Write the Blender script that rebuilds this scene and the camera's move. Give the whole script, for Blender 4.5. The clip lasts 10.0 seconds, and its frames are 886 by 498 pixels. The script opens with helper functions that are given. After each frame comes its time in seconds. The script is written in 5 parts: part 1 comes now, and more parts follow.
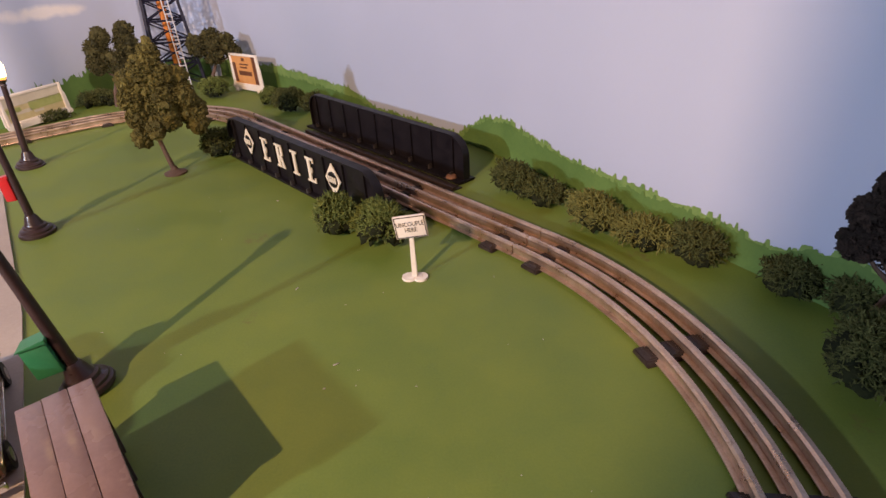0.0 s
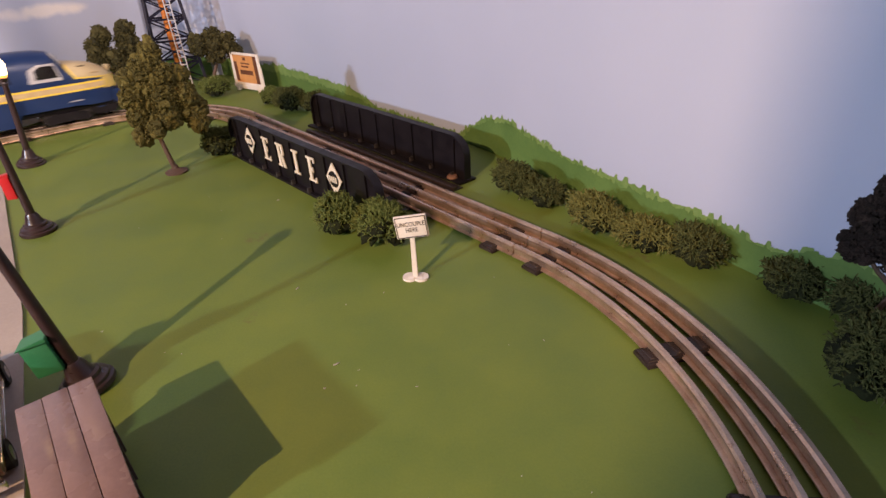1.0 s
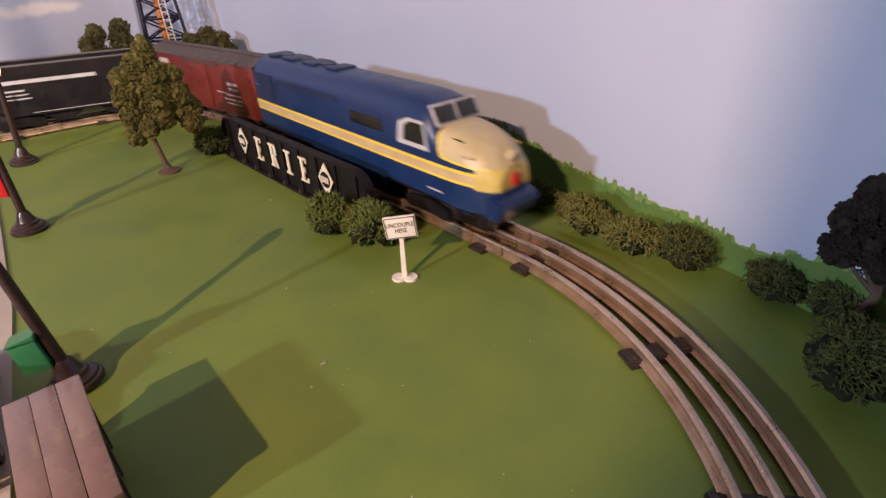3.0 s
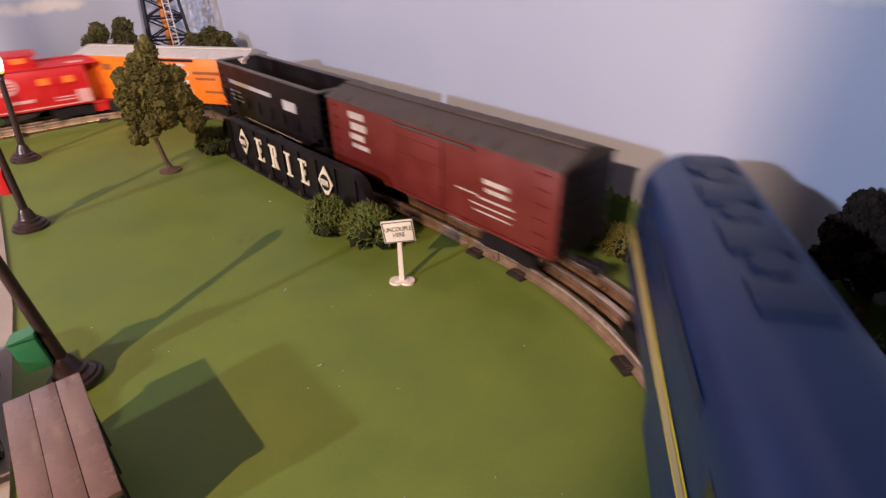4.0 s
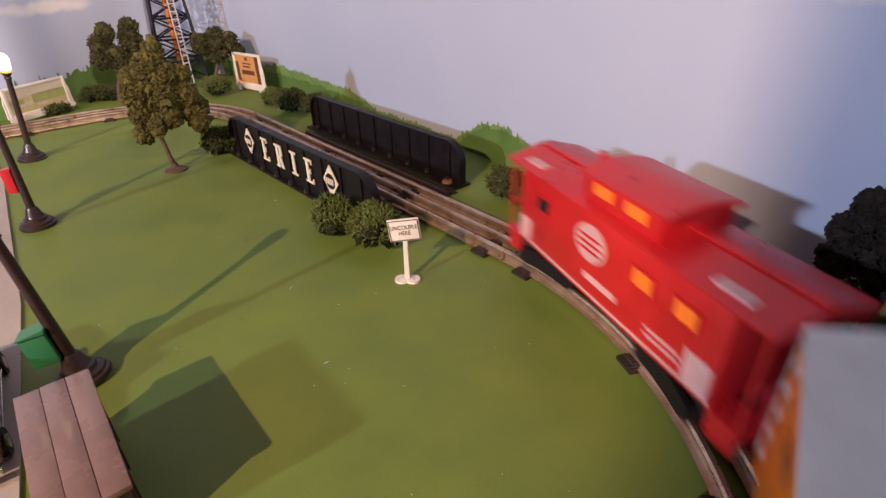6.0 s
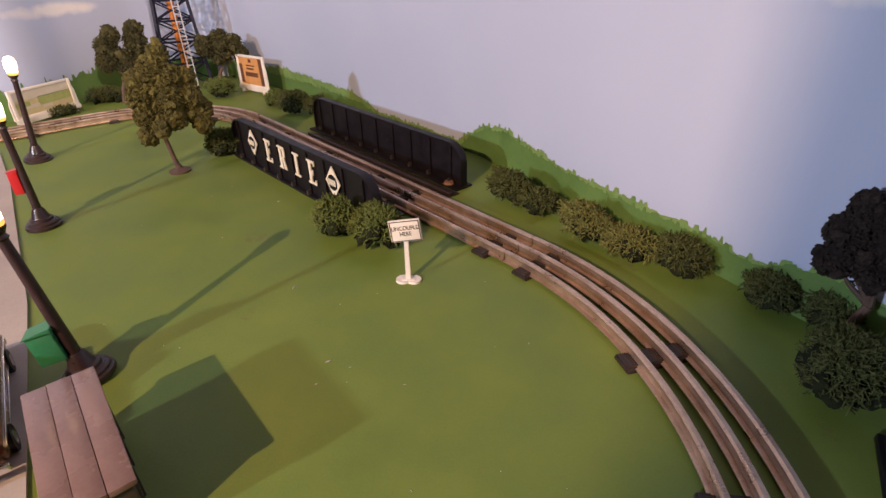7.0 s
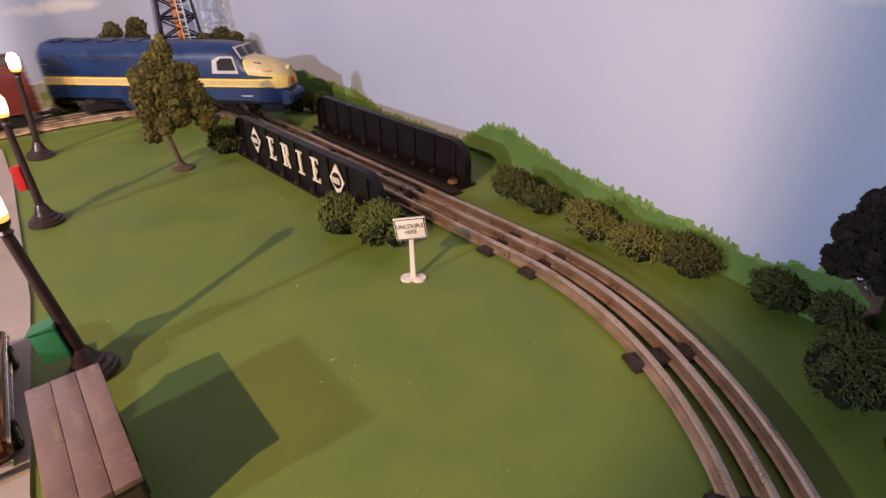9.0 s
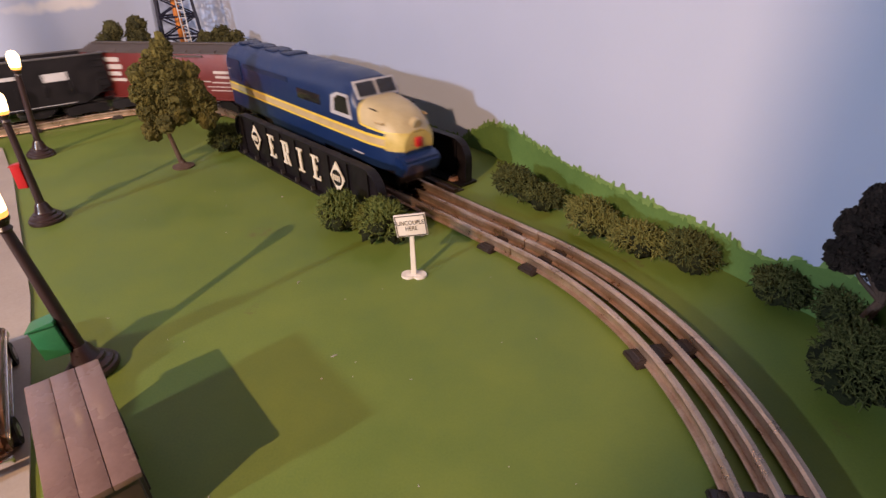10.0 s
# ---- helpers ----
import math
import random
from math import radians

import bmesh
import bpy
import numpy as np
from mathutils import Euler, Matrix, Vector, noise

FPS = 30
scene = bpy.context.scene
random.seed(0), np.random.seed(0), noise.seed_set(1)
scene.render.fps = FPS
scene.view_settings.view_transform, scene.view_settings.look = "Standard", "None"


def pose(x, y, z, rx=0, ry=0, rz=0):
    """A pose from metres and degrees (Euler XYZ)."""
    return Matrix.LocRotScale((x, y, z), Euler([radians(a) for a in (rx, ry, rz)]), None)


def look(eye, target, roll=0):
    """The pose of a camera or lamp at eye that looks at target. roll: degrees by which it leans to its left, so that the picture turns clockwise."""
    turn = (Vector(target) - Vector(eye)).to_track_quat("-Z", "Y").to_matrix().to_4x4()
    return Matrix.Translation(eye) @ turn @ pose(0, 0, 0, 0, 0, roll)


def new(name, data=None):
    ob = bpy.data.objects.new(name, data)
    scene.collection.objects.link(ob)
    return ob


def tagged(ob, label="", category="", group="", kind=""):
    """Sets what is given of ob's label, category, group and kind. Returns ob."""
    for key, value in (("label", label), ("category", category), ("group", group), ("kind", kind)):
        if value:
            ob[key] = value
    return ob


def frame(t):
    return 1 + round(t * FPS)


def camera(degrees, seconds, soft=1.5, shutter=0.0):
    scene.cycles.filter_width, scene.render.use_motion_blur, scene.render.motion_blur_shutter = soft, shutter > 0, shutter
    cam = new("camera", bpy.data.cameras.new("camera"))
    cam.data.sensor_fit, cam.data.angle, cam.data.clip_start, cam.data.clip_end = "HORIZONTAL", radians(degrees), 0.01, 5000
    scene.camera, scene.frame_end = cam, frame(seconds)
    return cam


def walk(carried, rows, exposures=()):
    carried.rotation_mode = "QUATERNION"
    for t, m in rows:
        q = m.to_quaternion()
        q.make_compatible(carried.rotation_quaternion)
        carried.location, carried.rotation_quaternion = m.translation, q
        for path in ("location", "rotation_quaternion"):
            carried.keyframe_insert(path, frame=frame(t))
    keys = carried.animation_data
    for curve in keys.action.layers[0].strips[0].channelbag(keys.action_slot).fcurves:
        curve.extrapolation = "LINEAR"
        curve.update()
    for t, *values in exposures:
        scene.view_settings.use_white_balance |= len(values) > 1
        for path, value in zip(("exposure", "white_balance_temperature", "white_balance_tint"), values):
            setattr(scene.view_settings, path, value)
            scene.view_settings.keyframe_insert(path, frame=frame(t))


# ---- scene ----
cam = camera(81.2, 10.0, 1.5, 0.5)
ROWS = [
    (0, -0.0000, -0.0000, 0.2136, 59.81, 2.69, -0.00),
    (0.5, 0.0012, 0.0002, 0.2137, 59.80, 2.55, 0.05),
    (1, -0.0005, 0.0002, 0.2137, 59.81, 2.47, 0.14),
    (1.5, -0.0003, -0.0001, 0.2143, 59.95, 2.47, 0.12),
    (2, -0.0007, -0.0012, 0.2140, 59.94, 2.49, 0.14),
    (3.5, 0.0074, -0.0040, 0.2172, 59.88, 1.52, 0.07),
    (4, 0.0064, -0.0056, 0.2194, 60.07, 1.10, 0.33),
    (4.5, 0.0021, -0.0047, 0.2162, 59.91, 1.02, 0.36),
    (5, -0.0002, -0.0050, 0.2151, 59.99, 0.93, 0.30),
    (5.5, 0.0018, -0.0055, 0.2168, 60.06, 1.02, 0.40),
    (7, 0.0059, -0.0105, 0.2199, 60.28, 1.25, 0.94),
    (7.5, 0.0044, -0.0108, 0.2198, 60.38, 1.25, 0.93),
    (8, 0.0022, -0.0118, 0.2222, 60.62, 1.01, 0.95),
    (8.5, 0.0025, -0.0111, 0.2221, 60.72, 0.93, 0.98),
    (9, 0.0022, -0.0096, 0.2179, 60.29, 1.02, 1.11),
    (9.5, 0.0015, -0.0098, 0.2167, 60.28, 1.07, 1.16),
    (10, 0.0023, -0.0096, 0.2155, 60.23, 1.14, 1.15),
]
walk(cam, [(t, pose(x, y, z, rx, ry, rz)) for t, x, y, z, rx, ry, rz in ROWS], [(0.0, 0.0, 6820, 20), (10.0, 0.0, 6820, 20)])

# ---- light: two household lamps behind the viewer, one cool and one warm, in a dim room; one added fill spot ----
world = bpy.data.worlds.new("room_air")
scene.world = world
world.use_nodes = True
world.node_tree.nodes["Background"].inputs[0].default_value = (0.62, 0.60, 0.66, 1)
world.node_tree.nodes["Background"].inputs[1].default_value = 0.25


def room_lamp(name, eye, target, watts, colour, size):
    data = bpy.data.lights.new(name, "AREA")
    data.shape, data.size, data.energy, data.color = "DISK", size, watts, colour
    ob = new(name, data)
    ob.matrix_world = look(eye, target)
    return ob


room_lamp("warm_room_lamp", (-0.774, -1.01, 0.924), (0.0, 0.5, 0.0), 32, (1.0, 0.70, 0.44), 0.022)
room_lamp("cool_room_lamp", (-1.246, -0.848, 0.637), (0.0, 0.5, 0.0), 22, (0.62, 0.78, 1.0), 0.06)
# added spot, aimed high to brighten the left of the backdrop
wall_fill = bpy.data.lights.new("reflector_lamp", "SPOT")
wall_fill.energy, wall_fill.color, wall_fill.spot_size, wall_fill.spot_blend, wall_fill.shadow_soft_size = 170, (1.0, 0.86, 0.76), radians(27), 1.0, 0.05
new("reflector_lamp", wall_fill).matrix_world = look((0.75, -0.95, 1.20), (-0.62, 0.86, 0.34))


# ---- materials ----
def material(name, build):
    m = bpy.data.materials.new(name)
    m.use_nodes = True
    t = m.node_tree
    b = t.nodes["Principled BSDF"]
    build(t, b)
    return m


def link(t, a, b):
    t.links.new(a, b)


def coords(t, scale=(1, 1, 1)):
    c = t.nodes.new("ShaderNodeTexCoord")
    m = t.nodes.new("ShaderNodeMapping")
    m.inputs["Scale"].default_value = scale
    link(t, c.outputs["Object"], m.inputs[0])
    return m.outputs[0]


def noise_node(t, vec, scale, detail=4, rough=0.6):
    n = t.nodes.new("ShaderNodeTexNoise")
    n.inputs["Scale"].default_value, n.inputs["Detail"].default_value, n.inputs["Roughness"].default_value = scale, detail, rough
    link(t, vec, n.inputs["Vector"])
    return n.outputs["Fac"]


def ramp(t, fac, stops):
    r = t.nodes.new("ShaderNodeValToRGB")
    e = r.color_ramp.elements
    e[0].position, e[0].color = stops[0][0], (*stops[0][1], 1)
    e[1].position, e[1].color = stops[-1][0], (*stops[-1][1], 1)
    for p, c in stops[1:-1]:
        k = e.new(p)
        k.color = (*c, 1)
    link(t, fac, r.inputs[0])
    return r.outputs[0]


def mix(t, fac, a, b):
    m = t.nodes.new("ShaderNodeMix")
    m.data_type = "RGBA"
    link(t, fac, m.inputs["Factor"])
    for s, v in ((m.inputs["A"], a), (m.inputs["B"], b)):
        if isinstance(v, tuple):
            s.default_value = (*v, 1)
        else:
            link(t, v, s)
    return m.outputs["Result"]


def bump(t, b, height, strength, distance):
    n = t.nodes.new("ShaderNodeBump")
    n.inputs["Strength"].default_value, n.inputs["Distance"].default_value = strength, distance
    link(t, height, n.inputs["Height"])
    link(t, n.outputs[0], b.inputs["Normal"])


def surface(name, dark, light, rough=0.5, scale=40, metal=0.0, grain=600, relief=0.15, depth=0.0004, wear=None, spec=0.5):
    """Two tones mixed at a coarse and a fine scale, with fine relief and, where given, worn patches of a third tone."""
    def build(t, b):
        v = coords(t)
        coarse, fine = noise_node(t, v, scale), noise_node(t, v, grain, 2)
        add = t.nodes.new("ShaderNodeMath")
        add.operation, add.inputs[1].default_value = "MULTIPLY_ADD", 0.35
        link(t, fine, add.inputs[0])
        link(t, coarse, add.inputs[2])
        c = ramp(t, add.outputs[0], [(0.45, dark), (0.9, light)])
        if wear:
            c = mix(t, ramp(t, noise_node(t, v, scale * 0.7, 8, 0.75), [(wear[1], (0, 0, 0)), (wear[1] + 0.08, (1, 1, 1))]), c, wear[0])
        link(t, c, b.inputs["Base Color"])
        r = ramp(t, coarse, [(0.3, (rough - 0.08,) * 3), (0.7, (min(1, rough + 0.1),) * 3)])
        link(t, r, b.inputs["Roughness"])
        b.inputs["Metallic"].default_value = metal
        b.inputs["Specular IOR Level"].default_value = spec
        if relief:
            bump(t, b, fine, relief, depth)
    return material(name, build)


def glow(name, colour, strength):
    def build(t, b):
        b.inputs["Base Color"].default_value = (colour[0] * 0.6, colour[1] * 0.6, colour[2] * 0.6, 1)
        b.inputs["Emission Color"].default_value = (*colour, 1)
        b.inputs["Emission Strength"].default_value = strength
    return material(name, build)


def sky_paint():
    """Pale blue wall paint with a few soft brushed clouds high up."""
    def build(t, b):
        v = coords(t)
        n1 = noise_node(t, v, 2.5, 3)
        base = ramp(t, n1, [(0.3, (0.37, 0.42, 0.56)), (0.7, (0.42, 0.46, 0.60))])
        colour = base
        for place, scale, tilt in (((-0.663, 0.926, 0.153), (6.0, 11.0, 80.0), 0.0), ((0.226, 0.296, 0.209), (14.0, 14.0, 55.0), 0.0)):
            mp = t.nodes.new("ShaderNodeMapping")
            mp.inputs["Location"].default_value = tuple(-p * s for p, s in zip(place, scale))
            mp.inputs["Scale"].default_value = scale
            link(t, v, mp.inputs[0])
            wob = t.nodes.new("ShaderNodeTexNoise")
            wob.inputs["Scale"].default_value, wob.inputs["Detail"].default_value = 28.0, 5.0
            link(t, v, wob.inputs["Vector"])
            shift = t.nodes.new("ShaderNodeVectorMath")
            shift.operation, shift.inputs[1].default_value = "MULTIPLY_ADD", (1.1, 1.1, 1.1)
            link(t, wob.outputs["Color"], shift.inputs[0])
            link(t, mp.outputs[0], shift.inputs[2])
            off = t.nodes.new("ShaderNodeVectorMath")
            off.operation, off.inputs[1].default_value = "SUBTRACT", (0.55, 0.55, 0.55)
            link(t, shift.outputs[0], off.inputs[0])
            far = t.nodes.new("ShaderNodeVectorMath")
            far.operation = "LENGTH"
            link(t, off.outputs[0], far.inputs[0])
            colour = mix(t, ramp(t, far.outputs["Value"], [(0.45, (0.85, 0.85, 0.85)), (1.0, (0, 0, 0))]), colour, (0.74, 0.70, 0.68))
        link(t, colour, b.inputs["Base Color"])
        b.inputs["Roughness"].default_value = 0.75
        bump(t, b, noise_node(t, v, 220, 3), 0.12, 0.0006)
    return material("sky_blue_wall_paint", build)


def foliage(name, dark, light, rough=0.9):
    def build(t, b):
        v = coords(t)
        g = t.nodes.new("ShaderNodeNewGeometry")
        n = noise_node(t, v, 900, 3)
        add = t.nodes.new("ShaderNodeMath")
        add.operation, add.inputs[1].default_value = "MULTIPLY_ADD", 0.6
        link(t, n, add.inputs[0])
        half = t.nodes.new("ShaderNodeMath")
        half.operation, half.inputs[1].default_value = "MULTIPLY", 0.6
        link(t, g.outputs["Random Per Island"], half.inputs[0])
        link(t, half.outputs[0], add.inputs[2])
        link(t, ramp(t, add.outputs[0], [(0.2, dark), (0.85, light)]), b.inputs["Base Color"])
        b.inputs["Roughness"].default_value = rough
        b.inputs["Specular IOR Level"].default_value = 0.2
        bump(t, b, n, 0.8, 0.0012)
    return material(name, build)


GRASS = surface("painted_green_board", (0.104, 0.160, 0.024), (0.166, 0.216, 0.034), 0.6, 13, 0, 700, 0.18, 0.0004, ((0.135, 0.120, 0.034), 0.61))
SKYWALL = sky_paint()
PLASTER = surface("room_plaster", (0.22, 0.19, 0.16), (0.26, 0.225, 0.19), 0.85, 4)
ROOMFLOOR = surface("brown_room_floor", (0.16, 0.10, 0.06), (0.22, 0.14, 0.09), 0.6, 5)
PAINT_GREEN = surface("mid_green_backdrop_paint", (0.065, 0.135, 0.028), (0.100, 0.185, 0.042), 0.75, 35, 0, 400)
PAINT_LIGHT = surface("pale_green_backdrop_paint", (0.10, 0.19, 0.045), (0.19, 0.29, 0.085), 0.75, 60, 0, 400)
BLACKPLASTIC = surface("black_plastic", (0.006, 0.005, 0.007), (0.013, 0.010, 0.012), 0.44, 60, 0, 700, 0.1, 0.0004, ((0.034, 0.022, 0.020), 0.66), 0.22)
RAIL = surface("tarnished_tinplate", (0.42, 0.28, 0.20), (0.70, 0.52, 0.41), 0.32, 60, 0.85, 900, 0.2, 0.0003, ((0.20, 0.085, 0.05), 0.63))
TIE = surface("black_enamelled_tie", (0.018, 0.011, 0.010), (0.038, 0.024, 0.021), 0.42, 80, 0, 800, 0.15, 0.0003, ((0.10, 0.05, 0.03), 0.68))
RUST = surface("rust_brown_metal", (0.14, 0.06, 0.035), (0.26, 0.13, 0.08), 0.7, 120)
GUSSET = surface("dusty_black_plastic", (0.020, 0.016, 0.018), (0.060, 0.050, 0.050), 0.5, 90)
WHITE = surface("ivory_plastic", (0.68, 0.60, 0.53), (0.80, 0.73, 0.66), 0.5, 50)
CREAM = surface("cream_paint", (0.62, 0.54, 0.42), (0.74, 0.66, 0.54), 0.6, 90)
BROWNPLASTIC = surface("dark_brown_plastic", (0.022, 0.012, 0.014), (0.042, 0.022, 0.022), 0.32, 60)
ROADGREY = surface("pinkish_grey_road_paint", (0.34, 0.28, 0.25), (0.44, 0.37, 0.33), 0.7, 14, 0, 500, 0.15, 0.0004, ((0.28, 0.22, 0.20), 0.66))
PLANK = surface("brown_grey_plank", (0.185, 0.112, 0.102), (0.265, 0.165, 0.145), 0.28, 30, 0, 500, 0.1)
PLANKSIDE = surface("dark_brown_siding", (0.07, 0.045, 0.04), (0.10, 0.065, 0.055), 0.5, 30)
BLUE = surface("blue_plastic", (0.0068, 0.021, 0.080), (0.010, 0.030, 0.104), 0.36, 40, 0, 700, 0.05)
BLUEDARK = surface("dark_blue_louvre", (0.008, 0.016, 0.05), (0.014, 0.026, 0.075), 0.45, 60)
YELLOW = surface("yellow_stripe_paint", (0.72, 0.50, 0.05), (0.85, 0.62, 0.08), 0.45, 80)
TAN = surface("worn_tan_stripe", (0.46, 0.33, 0.17), (0.58, 0.43, 0.24), 0.5, 90, 0, 700, 0.1, 0.0003, ((0.30, 0.18, 0.10), 0.64))
NOSECREAM = surface("cream_nose_paint", (0.43, 0.33, 0.18), (0.54, 0.43, 0.25), 0.4, 60)
NOSEYELLOW = surface("worn_yellow_nose_paint", (0.50, 0.36, 0.09), (0.66, 0.50, 0.16), 0.5, 110, 0, 700, 0.1, 0.0003, ((0.40, 0.22, 0.12), 0.60))
GREYTRIM = surface("silver_grey_trim", (0.40, 0.38, 0.40), (0.55, 0.53, 0.55), 0.4, 60)
GLASSDARK = surface("dark_window", (0.012, 0.010, 0.012), (0.022, 0.020, 0.022), 0.15, 60, 0, 700, 0.0)
MAROON = surface("maroon_plastic", (0.115, 0.014, 0.012), (0.155, 0.022, 0.018), 0.42, 40, 0, 700, 0.06)
ROOFBROWN = surface("dark_brown_car_roof", (0.050, 0.036, 0.032), (0.085, 0.062, 0.055), 0.6, 70, 0, 600, 0.2, 0.0004, ((0.13, 0.10, 0.085), 0.62))
ORANGE = surface("orange_plastic", (0.74, 0.155, 0.008), (0.86, 0.20, 0.014), 0.38, 40, 0, 700, 0.05)
ROOFGREY = surface("silver_grey_car_roof", (0.42, 0.39, 0.38), (0.55, 0.51, 0.49), 0.45, 60, 0, 600, 0.15)
RED = surface("red_plastic", (0.44, 0.010, 0.014), (0.56, 0.018, 0.020), 0.33, 40, 0, 700, 0.05)
WHITEPRINT = surface("white_lettering_paint", (0.36, 0.30, 0.29), (0.56, 0.50, 0.47), 0.6, 90)
DARKPRINT = surface("dark_lettering_paint", (0.22, 0.060, 0.012), (0.30, 0.085, 0.02), 0.6, 90)
PALERED = surface("worn_pale_marking", (0.52, 0.26, 0.26), (0.66, 0.38, 0.37), 0.6, 90)
BLACKPRINT = surface("black_printing", (0.02, 0.015, 0.015), (0.035, 0.03, 0.03), 0.6, 90)
WHEEL = surface("blackened_wheel_metal", (0.05, 0.042, 0.04), (0.11, 0.095, 0.09), 0.35, 90, 0.7)
GREENBOX = surface("green_plastic", (0.020, 0.15, 0.060), (0.030, 0.20, 0.080), 0.4, 50)
CHROME = surface("chrome_trim", (0.75, 0.72, 0.70), (0.88, 0.86, 0.84), 0.14, 60, 1.0, 700, 0.0)
CARPAINT = surface("brown_metallic_car_paint", (0.16, 0.075, 0.040), (0.22, 0.10, 0.055), 0.22, 40, 0.4, 700, 0.0)
TOWERBLUE = surface("dark_blue_tower_metal", (0.008, 0.008, 0.018), (0.016, 0.016, 0.034), 0.5, 60, 0, 700, 0.1, 0.0004, None, 0.25)
TOWERORANGE = surface("orange_tower_metal", (0.52, 0.15, 0.02), (0.66, 0.21, 0.03), 0.4, 60)
BARK = surface("brown_plastic_bark", (0.060, 0.032, 0.022), (0.11, 0.062, 0.042), 0.7, 120, 0, 500, 0.5, 0.001)
LEAF_OLIVE = foliage("olive_foam_foliage", (0.026, 0.024, 0.007), (0.125, 0.105, 0.030))
LEAF_DARK = foliage("dark_foam_foliage", (0.016, 0.016, 0.007), (0.075, 0.066, 0.024))
# darker than its own foam: the shade on the right-hand tree is in the colour
LEAF_SHADED = foliage("dark_brown_foam_foliage", (0.011, 0.008, 0.007), (0.034, 0.023, 0.019))
SPRIG_GREEN = foliage("green_lichen", (0.05, 0.075, 0.016), (0.17, 0.20, 0.055))
SPRIG_YELLOW = foliage("yellow_green_lichen", (0.060, 0.066, 0.014), (0.195, 0.188, 0.056))
SPRIG_DARK = foliage("dark_green_lichen", (0.022, 0.030, 0.008), (0.100, 0.108, 0.034))
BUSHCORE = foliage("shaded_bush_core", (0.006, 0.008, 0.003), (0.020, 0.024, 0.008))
BULB = glow("lit_bulb", (1.0, 0.70, 0.36), 7)
BULBSKIRT = glow("warm_bulb_foot", (1.0, 0.45, 0.10), 1.6)
WINDOWGLOW = glow("lit_caboose_window", (1.0, 0.20, 0.02), 0.34)


# ---- mesh helpers ----
def mesh_of(bm, name, mat):
    me = bpy.data.meshes.new(name)
    bmesh.ops.recalc_face_normals(bm, faces=bm.faces[:])
    bm.to_mesh(me)
    bm.free()
    me.materials.append(mat)
    return me


def smooth(ob, angle=35):
    me = ob.data
    me.shade_smooth()
    me.set_sharp_from_angle(angle=radians(angle))
    return ob


def part(name, bm, mat, parent=None, label="", m=None):
    ob = new(name, mesh_of(bm, name, mat))
    smooth(ob)
    if parent:
        ob.parent = parent
    if m is not None:
        ob.matrix_basis = m
    return tagged(ob, label)


def thing(name, label, category, m=None, group="", kind=""):
    ob = new(name)
    ob.empty_display_size = 0.01
    if m is not None:
        ob.matrix_basis = m
    return tagged(ob, label, category, group, kind)


def box(bm, x0, x1, y0, y1, z0, z1, bevel=0.0, seg=2):
    r = bmesh.ops.create_cube(bm, size=1)
    vs = r["verts"]
    for v in vs:
        v.co = Vector((x0 + (v.co.x + 0.5) * (x1 - x0), y0 + (v.co.y + 0.5) * (y1 - y0), z0 + (v.co.z + 0.5) * (z1 - z0)))
    if bevel:
        es = list({e for v in vs for e in v.link_edges})
        bmesh.ops.bevel(bm, geom=es, offset=bevel, segments=seg, affect="EDGES", profile=0.5)
    return vs


def boxed(*args, **kw):
    bm = bmesh.new()
    box(bm, *args, **kw)
    return bm


def rod(bm, p, q, r0, r1=None, n=10, caps=True):
    """A tapered rod from p to q."""
    p, q = Vector(p), Vector(q)
    r1 = r0 if r1 is None else r1
    m = Matrix.Translation((p + q) / 2) @ (q - p).to_track_quat("Z", "Y").to_matrix().to_4x4()
    return bmesh.ops.create_cone(bm, cap_ends=caps, segments=n, radius1=r0, radius2=r1, depth=(q - p).length, matrix=m)["verts"]


def lathe(profile, n=24):
    """A turned body from (radius, height) pairs."""
    bm = bmesh.new()
    rings = []
    for r, z in profile:
        rings.append([bm.verts.new((r * math.cos(2 * math.pi * i / n), r * math.sin(2 * math.pi * i / n), z)) for i in range(n)])
    for a, b in zip(rings, rings[1:]):
        for i in range(n):
            bm.faces.new((a[i], a[(i + 1) % n], b[(i + 1) % n], b[i]))
    for ring in (rings[0], rings[-1]):
        bm.faces.new(ring)
    return bm


def prism(pts, y0, y1, bevel=0.0):
    """A slab with the outline pts (x, z), from y0 to y1."""
    bm = bmesh.new()
    a = [bm.verts.new((x, y0, z)) for x, z in pts]
    b = [bm.verts.new((x, y1, z)) for x, z in pts]
    bm.faces.new(a)
    bm.faces.new(b[::-1])
    for i in range(len(pts)):
        j = (i + 1) % len(pts)
        bm.faces.new((a[i], b[i], b[j], a[j]))
    if bevel:
        bmesh.ops.bevel(bm, geom=bm.edges[:], offset=bevel, segments=2, affect="EDGES")
    return bm


# ---- the track's plan: straight over the bridge, a wide curve and a closed loop out of sight ----
A_DIR = radians(-47.81)
DX, DY = math.cos(A_DIR), math.sin(A_DIR)
NX, NY = -DY, DX
OX, OY, STRAIGHT, R_NEAR, R_FAR, BEYOND = 0.0636, 0.3581, 0.5600, 0.2997, 0.1805, 0.25
SIDE = 2 * R_NEAR - 2 * R_FAR + BEYOND
LEGS = [  # length, radius (0: straight), all turning to the right
    (math.pi / 2 * R_NEAR, R_NEAR), (BEYOND, 0), (math.pi / 2 * R_NEAR, R_NEAR), (STRAIGHT, 0), (math.pi / 2 * R_FAR, R_FAR), (SIDE, 0), (math.pi / 2 * R_FAR, R_FAR), (STRAIGHT, 0)]
LOOP = sum(l for l, _ in LEGS)


